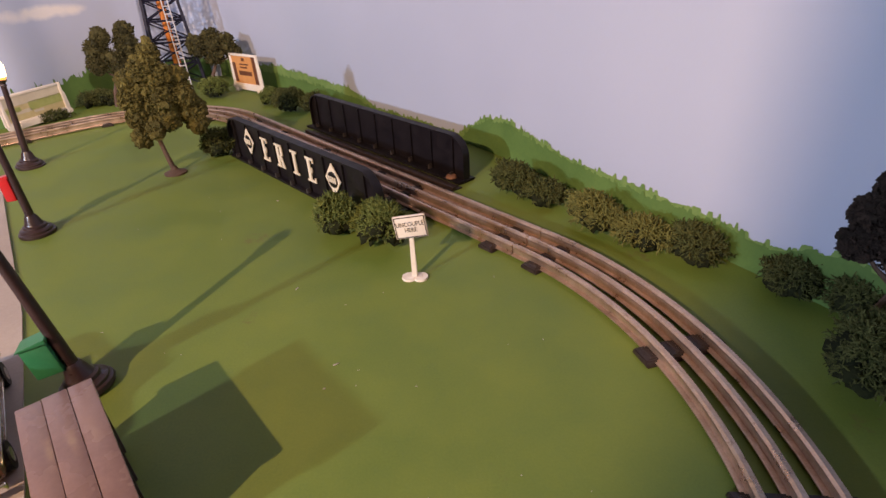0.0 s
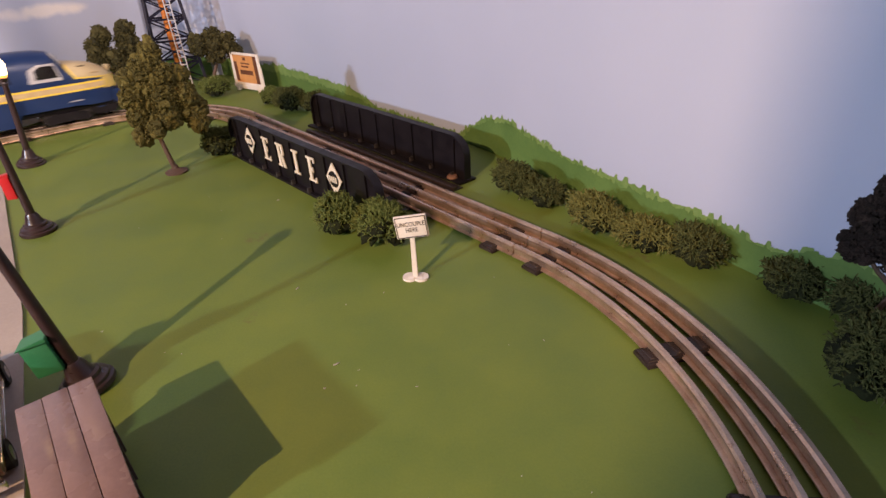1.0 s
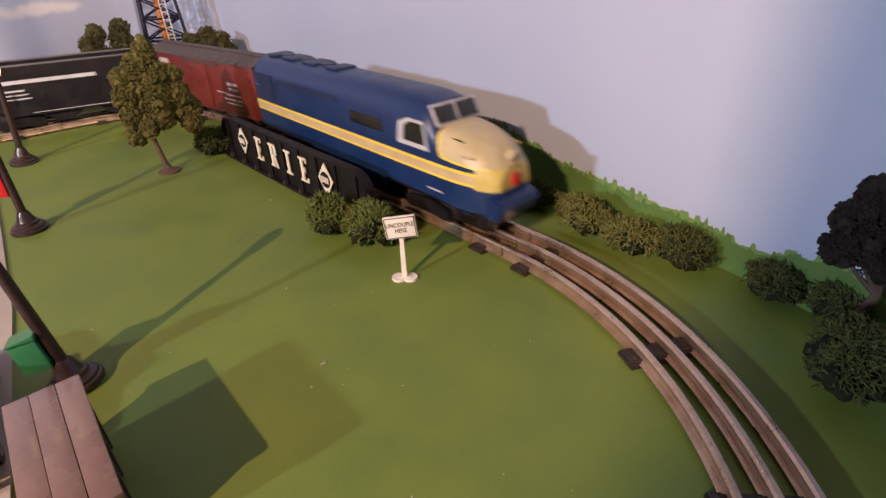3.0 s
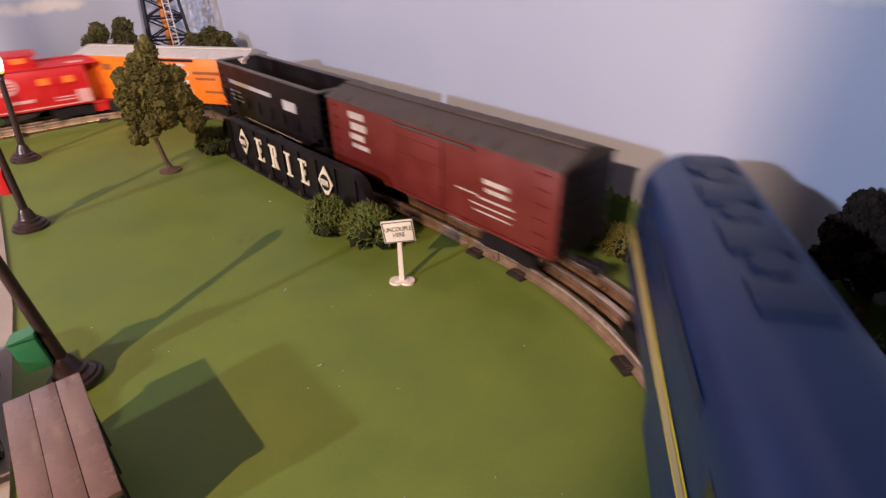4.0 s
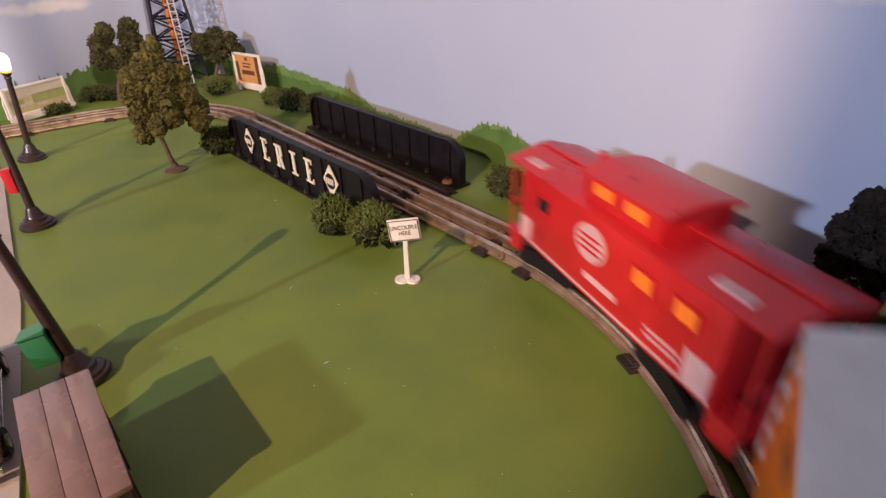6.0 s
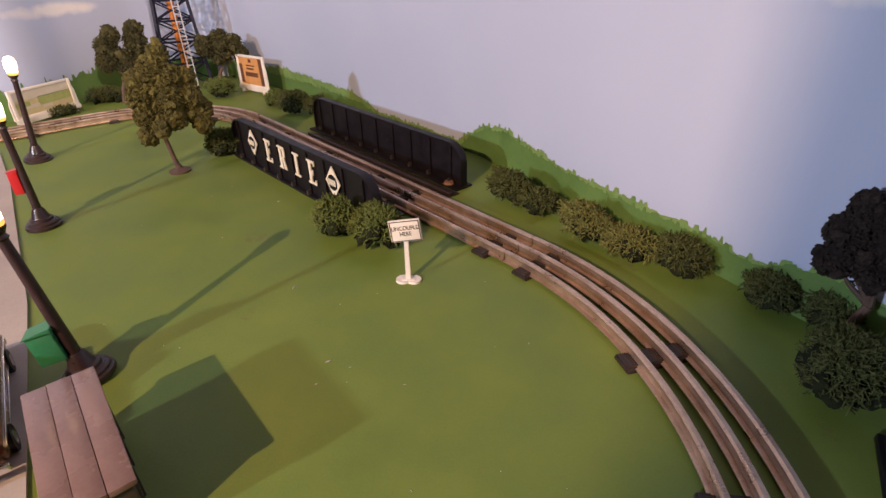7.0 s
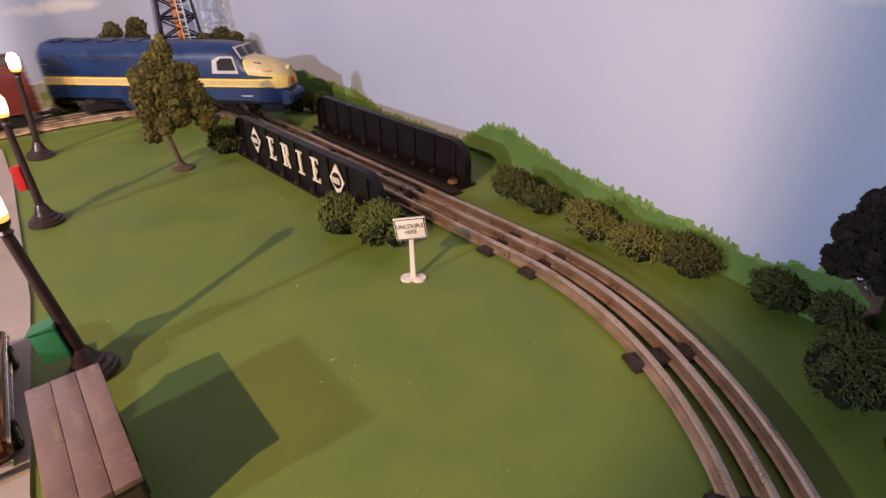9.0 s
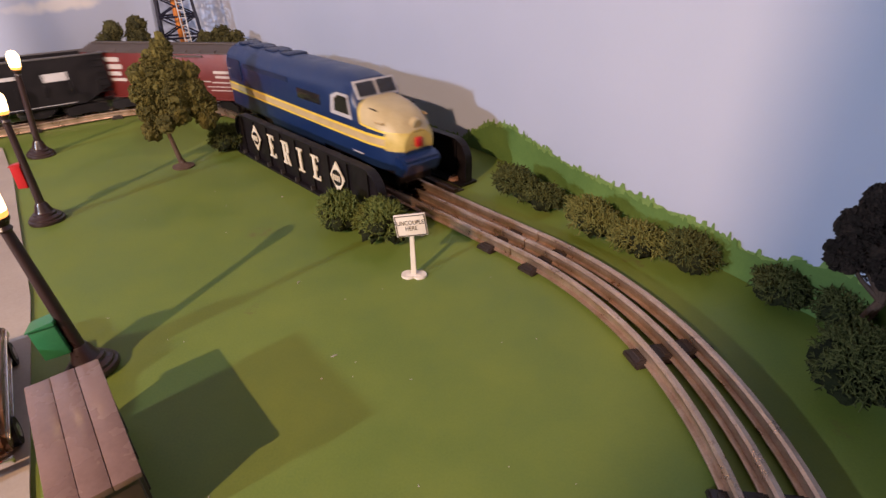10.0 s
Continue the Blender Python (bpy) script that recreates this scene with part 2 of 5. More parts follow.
def on_track(s, off=0.0):
    """Place (x, y) and heading (radians) on the track; s = 0 where the bridge straight ends, growing in the running direction."""
    s %= LOOP
    x, y, h = OX, OY, A_DIR
    for length, r in LEGS:
        q = min(s, length)
        if r:
            cx, cy = x + r * math.sin(h), y - r * math.cos(h)
            h2 = h - q / r
            x, y, h = cx - r * math.sin(h2), cy + r * math.cos(h2), h2
        else:
            x, y = x + q * math.cos(h), y + q * math.sin(h)
        s -= q
        if s <= 1e-9:
            break
    return x - off * math.sin(h), y + off * math.cos(h), h


def bridge_place(s, n, z=0.0):
    return (OX + DX * s + NX * n, OY + DY * s + NY * n, z)


BRIDGE_FRAME = pose(OX, OY, 0, 0, 0, math.degrees(A_DIR))
RAIL_TOP = 0.0115
GAUGE = 0.0172

# ---- setting ----
COVE = [(1.142, -1.336), (0.530, -0.246), (0.310, 0.147), (0.212, 0.322), (0.130, 0.461), (0.035, 0.611), (-0.085, 0.752), (-0.225, 0.900), (-0.375, 1.051), (-0.502, 1.149), (-0.589, 1.067), (-0.655, 0.936), (-0.697, 0.806), (-0.897, 0.706), (-1.297, 0.456), (-1.797, -0.094)]


def cove_line(step=0.006):
    """The coved backdrop's front face in plan: points at even steps along a smooth curve."""
    pts = []
    for i in range(1, len(COVE) - 2):
        p = [Vector(COVE[j]) for j in (i - 1, i, i + 1, i + 2)]
        for k in range(40):
            t = k / 40
            pts.append(0.5 * (2 * p[1] + (p[2] - p[0]) * t + (2 * p[0] - 5 * p[1] + 4 * p[2] - p[3]) * t * t + (3 * p[1] - p[0] - 3 * p[2] + p[3]) * t ** 3))
    out, need = [pts[0]], step
    for a, b in zip(pts, pts[1:]):
        d = (b - a).length
        pos = 0.0
        while need <= d - pos:
            pos += need
            out.append(a + (b - a) * (pos / d))
            need = step
        need -= d - pos
    return out


def cove_normals(line):
    """Normals that point into the room."""
    out = []
    for i in range(len(line)):
        d = (line[min(i + 1, len(line) - 1)] - line[max(i - 1, 0)]).normalized()
        out.append(Vector((-d.y, d.x)))
    return out


def backdrop():
    line = cove_line(0.02)
    ns = cove_normals(line)
    bm = bmesh.new()
    cols = []
    for p, n in zip(line, ns):
        q = p - n * 0.02
        cols.append([bm.verts.new((p.x, p.y, -0.03)), bm.verts.new((p.x, p.y, 1.2)), bm.verts.new((q.x, q.y, 1.2)), bm.verts.new((q.x, q.y, -0.03))])
    for a, b in zip(cols, cols[1:]):
        for k in range(4):
            l = (k + 1) % 4
            bm.faces.new((a[k], b[k], b[l], a[l]))
    bm.faces.new(cols[0])
    bm.faces.new(cols[-1][::-1])
    tagged(part("backdrop", bm, SKYWALL), "coved backdrop painted pale sky blue with faint clouds", "backdrop", kind="structure")


def hedge_layer(mat, tops, proud, seed, spike, label, step=0.0011):
    """Foliage painted along the foot of the backdrop; tops: (x of the plan, height) pairs from the right end to the left end."""
    rng = random.Random(seed)
    line = cove_line(step)
    ns = cove_normals(line)
    bm = bmesh.new()
    prev = None
    h_spike, left = 0.0, 0
    for p, n in zip(line, ns):
        u = p.x if p.y > 0.0 else 9
        if not (tops[-1][0] <= u <= tops[0][0]):
            continue
        for (u0, z0), (u1, z1) in zip(tops, tops[1:]):
            if u1 <= u <= u0:
                k = (u0 - u) / (u0 - u1)
                top = z0 + (z1 - z0) * k
                break
        if left <= 0:
            h_spike, left = rng.random() ** 3 * spike * 1.4, rng.randint(1, 4)
        left -= 1
        top += h_spike + 0.35 * spike * noise.noise((u * 260, seed, p.y * 90)) + spike * noise.noise((u * 45, seed + 4, p.y * 40))
        q = p + n * proud
        v = (bm.verts.new((q.x, q.y, 0.0005)), bm.verts.new((q.x, q.y, max(0.002, top))))
        if prev:
            bm.faces.new((prev[0], v[0], v[1], prev[1]))
        prev = v
    tagged(part("painted_hedge", bm, mat), label, "painted hedge", kind="structure")


def setting():
    tagged(part("ground", boxed(-1.6, 0.75, -0.62, 1.25, -0.03, 0.0), GRASS), "flat layout board painted grass green, faintly stained", "ground", kind="structure")
    backdrop()
    hedge_layer(PAINT_LIGHT, [(0.303, 0.023), (0.241, 0.038), (0.219, 0.023), (0.192, 0.028), (0.160, 0.028), (0.128, 0.028), (0.094, 0.034), (0.065, 0.044), (0.045, 0.041), (0.030, 0.029), (0.013, 0.010), (-0.108, 0.011), (-0.155, 0.031), (-0.240, 0.037), (-0.304, 0.040), (-0.375, 0.036), (-0.482, 0.034)],
                0.0008, 3, 0.0042, "pale green bushes painted along the backdrop's foot")
    hedge_layer(PAINT_GREEN, [(0.303, 0.025), (0.241, 0.038), (0.219, 0.023), (0.192, 0.025), (0.160, 0.023), (0.128, 0.025), (0.094, 0.031), (0.065, 0.041), (0.045, 0.038), (0.030, 0.025), (0.013, 0.006), (-0.108, 0.007), (-0.155, 0.020), (-0.240, 0.023), (-0.304, 0.026), (-0.375, 0.026), (-0.482, 0.027)],
                0.0016, 7, 0.0035, "mid green hedge painted along the backdrop's foot")
    hedge_layer(PAINT_GREEN, [(-0.505, 0.037), (-0.584, 0.042), (-0.651, 0.046), (-0.691, 0.045), (-0.791, 0.043), (-1.122, 0.036)],
                0.0016, 11, 0.008, "mid green hedge painted along the backdrop's foot")
    # the road beside the lawn
    bm = bmesh.new()
    edge = [(-0.754, 0.693), (-0.604, 0.645), (-0.505, 0.534), (-0.437, 0.450), (-0.313, 0.298), (-0.257, 0.221), (-0.199, 0.141), (-0.090, 0.000), (-0.020, -0.120)]
    lows = [[bm.verts.new((x, y, z)) for x, y in edge] + [bm.verts.new((x - 0.42, y - 0.22, z)) for x, y in edge[::-1]] for z in (0.0002, 0.0016)]
    for f in lows:
        bm.faces.new(f)
    for i in range(len(lows[0])):
        j = (i + 1) % len(lows[0])
        bm.faces.new((lows[0][i], lows[0][j], lows[1][j], lows[1][i]))
    tagged(part("road", bm, ROADGREY), "pale pinkish grey painted model road", "road", kind="structure")
    # added out of view: its edge cuts the warm lamp off the right-hand wall
    tagged(part("cupboard", boxed(-0.562, 0.35, -1.0, -0.72, -0.9, 1.15, bevel=0.004), PLASTER), "plain unseen block added to screen off the warm lamp", "cupboard", kind="structure")
    for x, y in ((-1.5, -0.54), (0.66, -0.54), (-1.5, 1.16), (0.66, 1.16)):
        tagged(part("table_leg", boxed(x - 0.035, x + 0.035, y - 0.035, y + 0.035, -0.9, -0.03, bevel=0.003), ROOMFLOOR), "plain wooden leg under the layout board", "table leg", kind="structure")
    # the plain room round the layout
    for name, args in (("floor", (-3.2, 2.6, -3.0, 2.6, -0.95, -0.9)), ("ceiling", (-3.2, 2.6, -3.0, 2.6, 1.45, 1.5)), ("wall_south", (-3.2, 2.6, -3.1, -3.0, -0.9, 1.45)), ("wall_west", (-3.3, -3.2, -3.0, 2.6, -0.9, 1.45)),
                       ("wall_east", (2.6, 2.7, -3.0, 2.6, -0.9, 1.45)), ("wall_north", (-3.2, 2.6, 2.6, 2.7, -0.9, 1.45))):
        tagged(part(name, boxed(*args), PLASTER if name != "floor" else ROOMFLOOR), "plain " + ("brown floor" if name == "floor" else "off-white surface") + " of the room", name.split("_")[0], kind="structure")


JOINTS = [-0.951, -0.657, -0.253, -0.007, 0.264, 0.473]
TIES = [-0.921, -0.810, -0.688, -0.623, -0.533, -0.453, -0.339, -0.225, -0.162, -0.030, 0.017, 0.141, 0.245, 0.283, 0.387, 0.447]


def rail_mesh(s0, s1, off, count):
    bm = bmesh.new()
    prof = [(-0.0042, 0.0024), (0.0042, 0.0024), (0.0042, 0.0031), (0.0014, 0.0036), (0.0012, 0.0074), (0.0019, 0.0082), (0.0022, 0.0098), (0.0012, 0.0113),
            (-0.0012, 0.0113), (-0.0022, 0.0098), (-0.0019, 0.0082), (-0.0012, 0.0074), (-0.0014, 0.0036), (-0.0042, 0.0031)]
    prev = None
    for i in range(count + 1):
        x, y, h = on_track(s0 + (s1 - s0) * i / count, off)
        nx, ny = -math.sin(h), math.cos(h)
        ring = [bm.verts.new((x + nx * a, y + ny * a, z)) for a, z in prof]
        if prev:
            for k in range(len(prof)):
                l = (k + 1) % len(prof)
                bm.faces.new((prev[k], prev[l], ring[l], ring[k]))
        else:
            bm.faces.new(ring)
        prev = ring
    bm.faces.new(prev[::-1])
    return bm


def track():
    t = thing("model_track", "three-rail tarnished tinplate toy track on black ties", "track", kind="structure")
    spans = list(zip(JOINTS, JOINTS[1:])) + [(JOINTS[-1], LOOP + JOINTS[0])]
    for off in (-GAUGE, 0.0, GAUGE):
        for s0, s1 in spans:
            part("rail", rail_mesh(s0 + 0.0005, s1 - 0.0005, off, max(6, int((s1 - s0) / 0.011))), RAIL, t)
    shared, pin, clip = None, None, None
    for s in TIES:
        x, y, h = on_track(s)
        m = pose(x, y, 0, 0, 0, math.degrees(h))
        if shared is None:
            bm = prism([(-0.0085, 0.0), (0.0085, 0.0), (0.0065, 0.0042), (-0.0065, 0.0042)], -0.027, 0.027, 0.0009)
            shared = part("tie", bm, TIE, t, m=m)
            bm = bmesh.new()
            for off in (-GAUGE, 0, GAUGE):
                for side in (-1, 1):
                    box(bm, -0.0045, 0.0045, off + side * 0.0044 - 0.0016, off + side * 0.0044 + 0.0016, 0.0036, 0.0048, 0.0004, 1)
            clip = part("tie_clip", bm, TIE, t, m=m)
        else:
            for src in (shared, clip):
                ob = new(src.name.split(".")[0], src.data)
                ob.parent, ob.matrix_basis = t, m
    for s in JOINTS[1:-1]:
        for off in (-GAUGE, 0.0, GAUGE):
            x, y, h = on_track(s, off)
            m = pose(x, y, 0.0098, 0, 90, math.degrees(h))
            if pin is None:
                bm = bmesh.new()
                rod(bm, (0, 0, -0.004), (0, 0, 0.004), 0.0012, n=8)
                pin = part("rail_pin", bm, RAIL, t, m=m)
            else:
                ob = new("rail_pin", pin.data)
                ob.parent, ob.matrix_basis = t, m


# ---- the girder bridge ----
def round_outline(half, tall, inset=0.0):
    """The girder's side outline, its top corners rounded."""
    r = 0.022 - inset
    pts = [(-half + inset, 0.0 + inset), (half - inset, 0.0 + inset)]
    for i in range(9):
        a = math.radians(90 * i / 8)
        pts.append((half - inset - r + r * math.cos(a), tall - inset - r + r * math.sin(a)))
    for i in range(9):
        a = math.radians(90 + 90 * i / 8)
        pts.append((-half + inset + r + r * math.cos(a), tall - inset - r + r * math.sin(a)))
    return pts


def flange(half, tall, width):
    """The bent cap along the girder's ends and top."""
    pts, inner = round_outline(half, tall)[1:], round_outline(half, tall, 0.002)[1:]
    pts, inner = pts + [(-half, 0.0)], inner + [(-half + 0.002, 0.0)]
    bm = bmesh.new()
    rows = []
    for (x, z), (u, w) in zip(pts, inner):
        rows.append([bm.verts.new(c) for c in ((x, -width, z), (x, width, z), (u, width, w), (u, -width, w))])
    for a, b in zip(rows, rows[1:]):
        for k in range(4):
            l = (k + 1) % 4
            bm.faces.new((a[k], b[k], b[l], a[l]))
    for r in (rows[0], rows[-1]):
        bm.faces.new(r)
    return bm


def slab_shape(rects, y0, y1):
    bm = bmesh.new()
    for x0, x1, z0, z1 in rects:
        box(bm, x0, x1, y0, y1, z0, z1)
    return bm


def serif_letter(ch, x, z, w, h, y0, y1):
    """A bold slab-serif capital of half width w and half height h round (x, z)."""
    s, t = w * 0.62, h * 0.17
    stem = (x - w * 0.62, x - w * 0.62 + s, z - h, z + h)
    if ch == "I":
        return slab_shape([(x - s / 2, x + s / 2, z - h + t, z + h - t), (x - w * 0.8, x + w * 0.8, z - h, z - h + t), (x - w * 0.8, x + w * 0.8, z + h - t, z + h)], y0, y1)
    rects = [(stem[0], stem[1], z - h + t, z + h - t), (x - w, x + w * 0.9, z + h - t, z + h)]
    if ch == "E":
        rects += [(x - w, x + w, z - h, z - h + t), (stem[1], x + w * 0.35, z - t * 0.55, z + t * 0.55), (x + w * 0.22, x + w * 0.40, z - t * 1.3, z + t * 1.3),
                  (x + w * 0.68, x + w * 0.9, z + h - t * 2.3, z + h - t), (x + w * 0.74, x + w, z - h + t, z - h + t * 2.4)]
        return slab_shape(rects, y0, y1)
    rects += [(x - w, x + w * 0.18, z - h, z - h + t), (stem[1], x + w * 0.5, z - t * 0.4, z + t * 0.6), (x + w * 0.45, x + w, z + t * 0.6, z + h - t)]
    bm = slab_shape(rects, y0, y1)
    leg = prism([(x + w * 0.15, z - t * 0.4), (x + w * 0.62, z - t * 0.4), (x + w * 1.15, z - h), (x + w * 0.58, z - h)], y0, y1)
    me = bpy.data.meshes.new("letter_leg")
    leg.to_mesh(me)
    leg.free()
    bm.from_mesh(me)
    bpy.data.meshes.remove(me)
    return bm


def girder(s, n, half, tall, turn, lettered):
    g = thing("bridge_girder", "black plastic plate girder bridge side" + (" with cream lettering and diamonds" if lettered else " with ribs and rusty foot"), "bridge girder",
              BRIDGE_FRAME @ pose(s, n, 0, 0, 0, turn), "bridge girders")
    part("plate", prism(round_outline(half, tall, 0.001), -0.0012, 0.0012), BLACKPLASTIC, g)
    part("top_flange", flange(half, tall, 0.0045), BLACKPLASTIC, g)
    part("bottom_flange", boxed(-half - 0.002, half + 0.002, -0.013, 0.010, 0, 0.003, bevel=0.0007) if not lettered else boxed(-half - 0.002, half + 0.002, -0.007, 0.012, 0, 0.003, bevel=0.0007), BLACKPLASTIC, g)
    if not lettered:
        bm = bmesh.new()
        rod(bm, (half - 0.016, -0.0075, 0.003), (half - 0.016, -0.0075, 0.0055), 0.0062, 0.0050, 14)
        part("rusty_foot", bm, RUST, g, "rust-brown corner foot")
    rib = None
    for side in (-1, 1):
        for i in range(9):
            x = -half + 0.018 + i * (2 * half - 0.036) / 8
            m = pose(x, side * 0.0012, 0, 0, 0, 0 if side < 0 else 180)
            if rib is None:
                rib = part("stiffener", prism([(-0.0011, 0.003), (0.0011, 0.003), (0.0009, tall - 0.003), (-0.0009, tall - 0.003)], -0.0022, 0.0), BLACKPLASTIC, g, m=m)
                foot = part("gusset", prism([(-0.0016, 0.003), (0.0016, 0.003), (0.0012, 0.0080), (-0.0012, 0.0080)], -0.0066, -0.0020, 0.0003), GUSSET, g, m=m)
            else:
                for src in (rib, foot):
                    ob = new(src.name.split(".")[0], src.data)
                    ob.parent, ob.matrix_basis = g, m
    if lettered:
        y0, y1 = -0.0044, -0.0033
        for x, ch in ((-0.0535, "E"), (-0.0210, "R"), (0.0115, "I"), (0.0425, "E")):
            part("letter", serif_letter(ch, x, 0.0300, 0.0076, 0.0128, y0, y1), CREAM, g, "cream painted letter")
        for x, k in ((-0.0935, 1.0), (0.0830, 1.06)):
            d = part("diamond", prism([(x - 0.0120 * k, 0.0305), (x, 0.0305 - 0.0155 * k), (x + 0.0120 * k, 0.0305), (x, 0.0305 + 0.0155 * k)], y0, y1), CREAM, g, "cream painted diamond")
            disc = bmesh.new()
            rod(disc, (x, y0 - 0.0005, 0.0305), (x, y0 + 0.0002, 0.0305), 0.0076 * k, n=28)
            part("disc", disc, BLACKPLASTIC, d, "black disc")
            part("disc_bar", slab_shape([(x - 0.0062 + j * 0.0033, x - 0.0040 + j * 0.0033, 0.0275, 0.0335) for j in range(4)], y0 - 0.0009, y0 - 0.0004), CREAM, d, "cream bars on the disc")


def bridge_deck():
    d = thing("bridge_deck", "dark brown ribbed plastic bridge deck under the rails", "bridge deck", BRIDGE_FRAME @ pose(-0.284, 0, 0))
    part("plate", boxed(-0.150, 0.150, -0.049, 0.049, 0.0002, 0.0014, bevel=0.0004), TIE, d)
    for y in (-0.038, 0.038):
        part("stringer", boxed(-0.150, 0.150, y - 0.003, y + 0.003, 0.0014, 0.005, bevel=0.0006), TIE, d)


# ---- foliage ----
ICO = bmesh.new()
bmesh.ops.create_icosphere(ICO, subdivisions=2, radius=1)
ICO_V = np.array([v.co[:] for v in ICO.verts])
ICO_F = np.array([[v.index for v in f.verts] for f in ICO.faces])
ICO.free()
ICO = bmesh.new()
bmesh.ops.create_icosphere(ICO, subdivisions=1, radius=1)
CRUMB_V = np.array([v.co[:] for v in ICO.verts])
CRUMB_F = np.array([[v.index for v in f.verts] for f in ICO.faces])
ICO.free()


def pieces_mesh(name, groups, mat, rough=False):
    """One mesh of many small solids; groups: (vertex array of a piece, its faces)."""
    vs, fs, k = [], [], 0
    for v, f in groups:
        vs.append(v)
        fs.append(f + k)
        k += len(v)
    me = bpy.data.meshes.new(name)
    me.from_pydata(np.concatenate(vs).tolist(), [], np.concatenate(fs).tolist())
    me.materials.append(mat)
    if not rough:
        me.shade_smooth()
    return me


def lump(rng, c, r, fine=False):
    v, f = (CRUMB_V, CRUMB_F) if fine else (ICO_V, ICO_F)
    stretch = rng.uniform(0.45, 1.5, 3) if fine else rng.uniform(0.75, 1.25, 3)
    q, _ = np.linalg.qr(rng.normal(size=(3, 3)))
    jit = 1 + rng.uniform(-0.42, 0.42, (len(v), 1))
    return (v * jit * stretch * r) @ q + c, f


def foam_crown(name, lobes, seed, size, mat, lumps=34, crumbs=700):
    rng = np.random.default_rng(seed)
    out = []
    for cx, cy, cz, r in lobes:
        c = np.array((cx, cy, cz))
        out.append(lump(rng, c, r * 0.72))
        for _ in range(lumps):
            d = rng.normal(size=3)
            d /= np.linalg.norm(d)
            out.append(lump(rng, c + d * r * rng.uniform(0.6, 0.95) * (1, 1, 1.1), size * rng.uniform(0.45, 1.0)))
        for _ in range(crumbs):
            d = rng.normal(size=3)
            d /= np.linalg.norm(d)
            out.append(lump(rng, c + d * r * rng.uniform(0.80, 1.18) * (1, 1, 1.1), size * rng.uniform(0.10, 0.24), True))
    return pieces_mesh(name, out, mat, True)


def segments(name, segs, mat, sides=3):
    """Many thin tapered twigs in one mesh; segs: (p, q, r0, r1)."""
    out = []
    for p, q, r0, r1 in segs:
        d = q - p
        d = d / (np.linalg.norm(d) + 1e-9)
        a = np.cross(d, (0.3, 0.5, 0.81))
        a /= np.linalg.norm(a) + 1e-9
        b = np.cross(d, a)
        ring = [math.cos(2 * math.pi * i / sides) * a + math.sin(2 * math.pi * i / sides) * b for i in range(sides)]
        v = np.array([p + r0 * k for k in ring] + [q + r1 * k for k in ring])
        f = []
        for i in range(sides):
            j = (i + 1) % sides
            f += [(i, j, sides + j), (i, sides + j, sides + i)]
        f += [(sides, sides + 1, sides + 2)]
        out.append((v, np.array(f)))
    return pieces_mesh(name, out, mat)


def under(ob, parent, label=""):
    ob.parent = parent
    return tagged(ob, label)


def lichen_bush(x, y, rx, ry, h, turn, seed, mat, label, dense=820):
    b = thing("bush", label, "bush", pose(x, y, 0, 0, 0, turn), "bushes on the layout")
    rng = np.random.default_rng(seed)
    # near-black lumps colour in the shade deep between the twigs
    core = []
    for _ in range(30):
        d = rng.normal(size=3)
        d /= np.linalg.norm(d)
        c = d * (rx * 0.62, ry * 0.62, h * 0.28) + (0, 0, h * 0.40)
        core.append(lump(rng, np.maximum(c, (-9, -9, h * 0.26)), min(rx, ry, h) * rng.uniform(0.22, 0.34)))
    under(new("core", pieces_mesh("core", core, BUSHCORE)), b, "dark lumps that paint the shade between the twigs")
    segs = []
    n = int(dense * (rx + ry) * h / (0.04 * 0.035))
    for _ in range(min(n, 2300)):
        d = rng.normal(size=3)
        d /= np.linalg.norm(d)
        if d[2] < -0.35:
            d[2] *= -1
        swell = 1 + 0.42 * noise.noise((d[0] * 1.7 + seed * 3.1, d[1] * 1.7, d[2] * 1.7))
        p = d * (rx * 0.78, ry * 0.78, h * 0.44) * swell * rng.uniform(0.72, 1.0) + (0, 0, h * 0.46)
        out = d + rng.normal(size=3) * 0.8
        q = p + out / np.linalg.norm(out) * rng.uniform(0.003, 0.006)
        q[2] = max(q[2], 0.0008)
        p[2] = max(p[2], 0.0008)
        segs.append((p, q, 0.00062, 0.0005))
        for _ in range(2):
            o2 = out / np.linalg.norm(out) * 0.7 + rng.normal(size=3) * 0.65
            e = q + o2 / np.linalg.norm(o2) * rng.uniform(0.0015, 0.0036)
            e[2] = max(e[2], 0.0006)
            segs.append((q, e, 0.0005, 0.00032))
    under(new("lichen", segments("lichen", segs, mat)), b, "fine forked lichen growth")
    return b


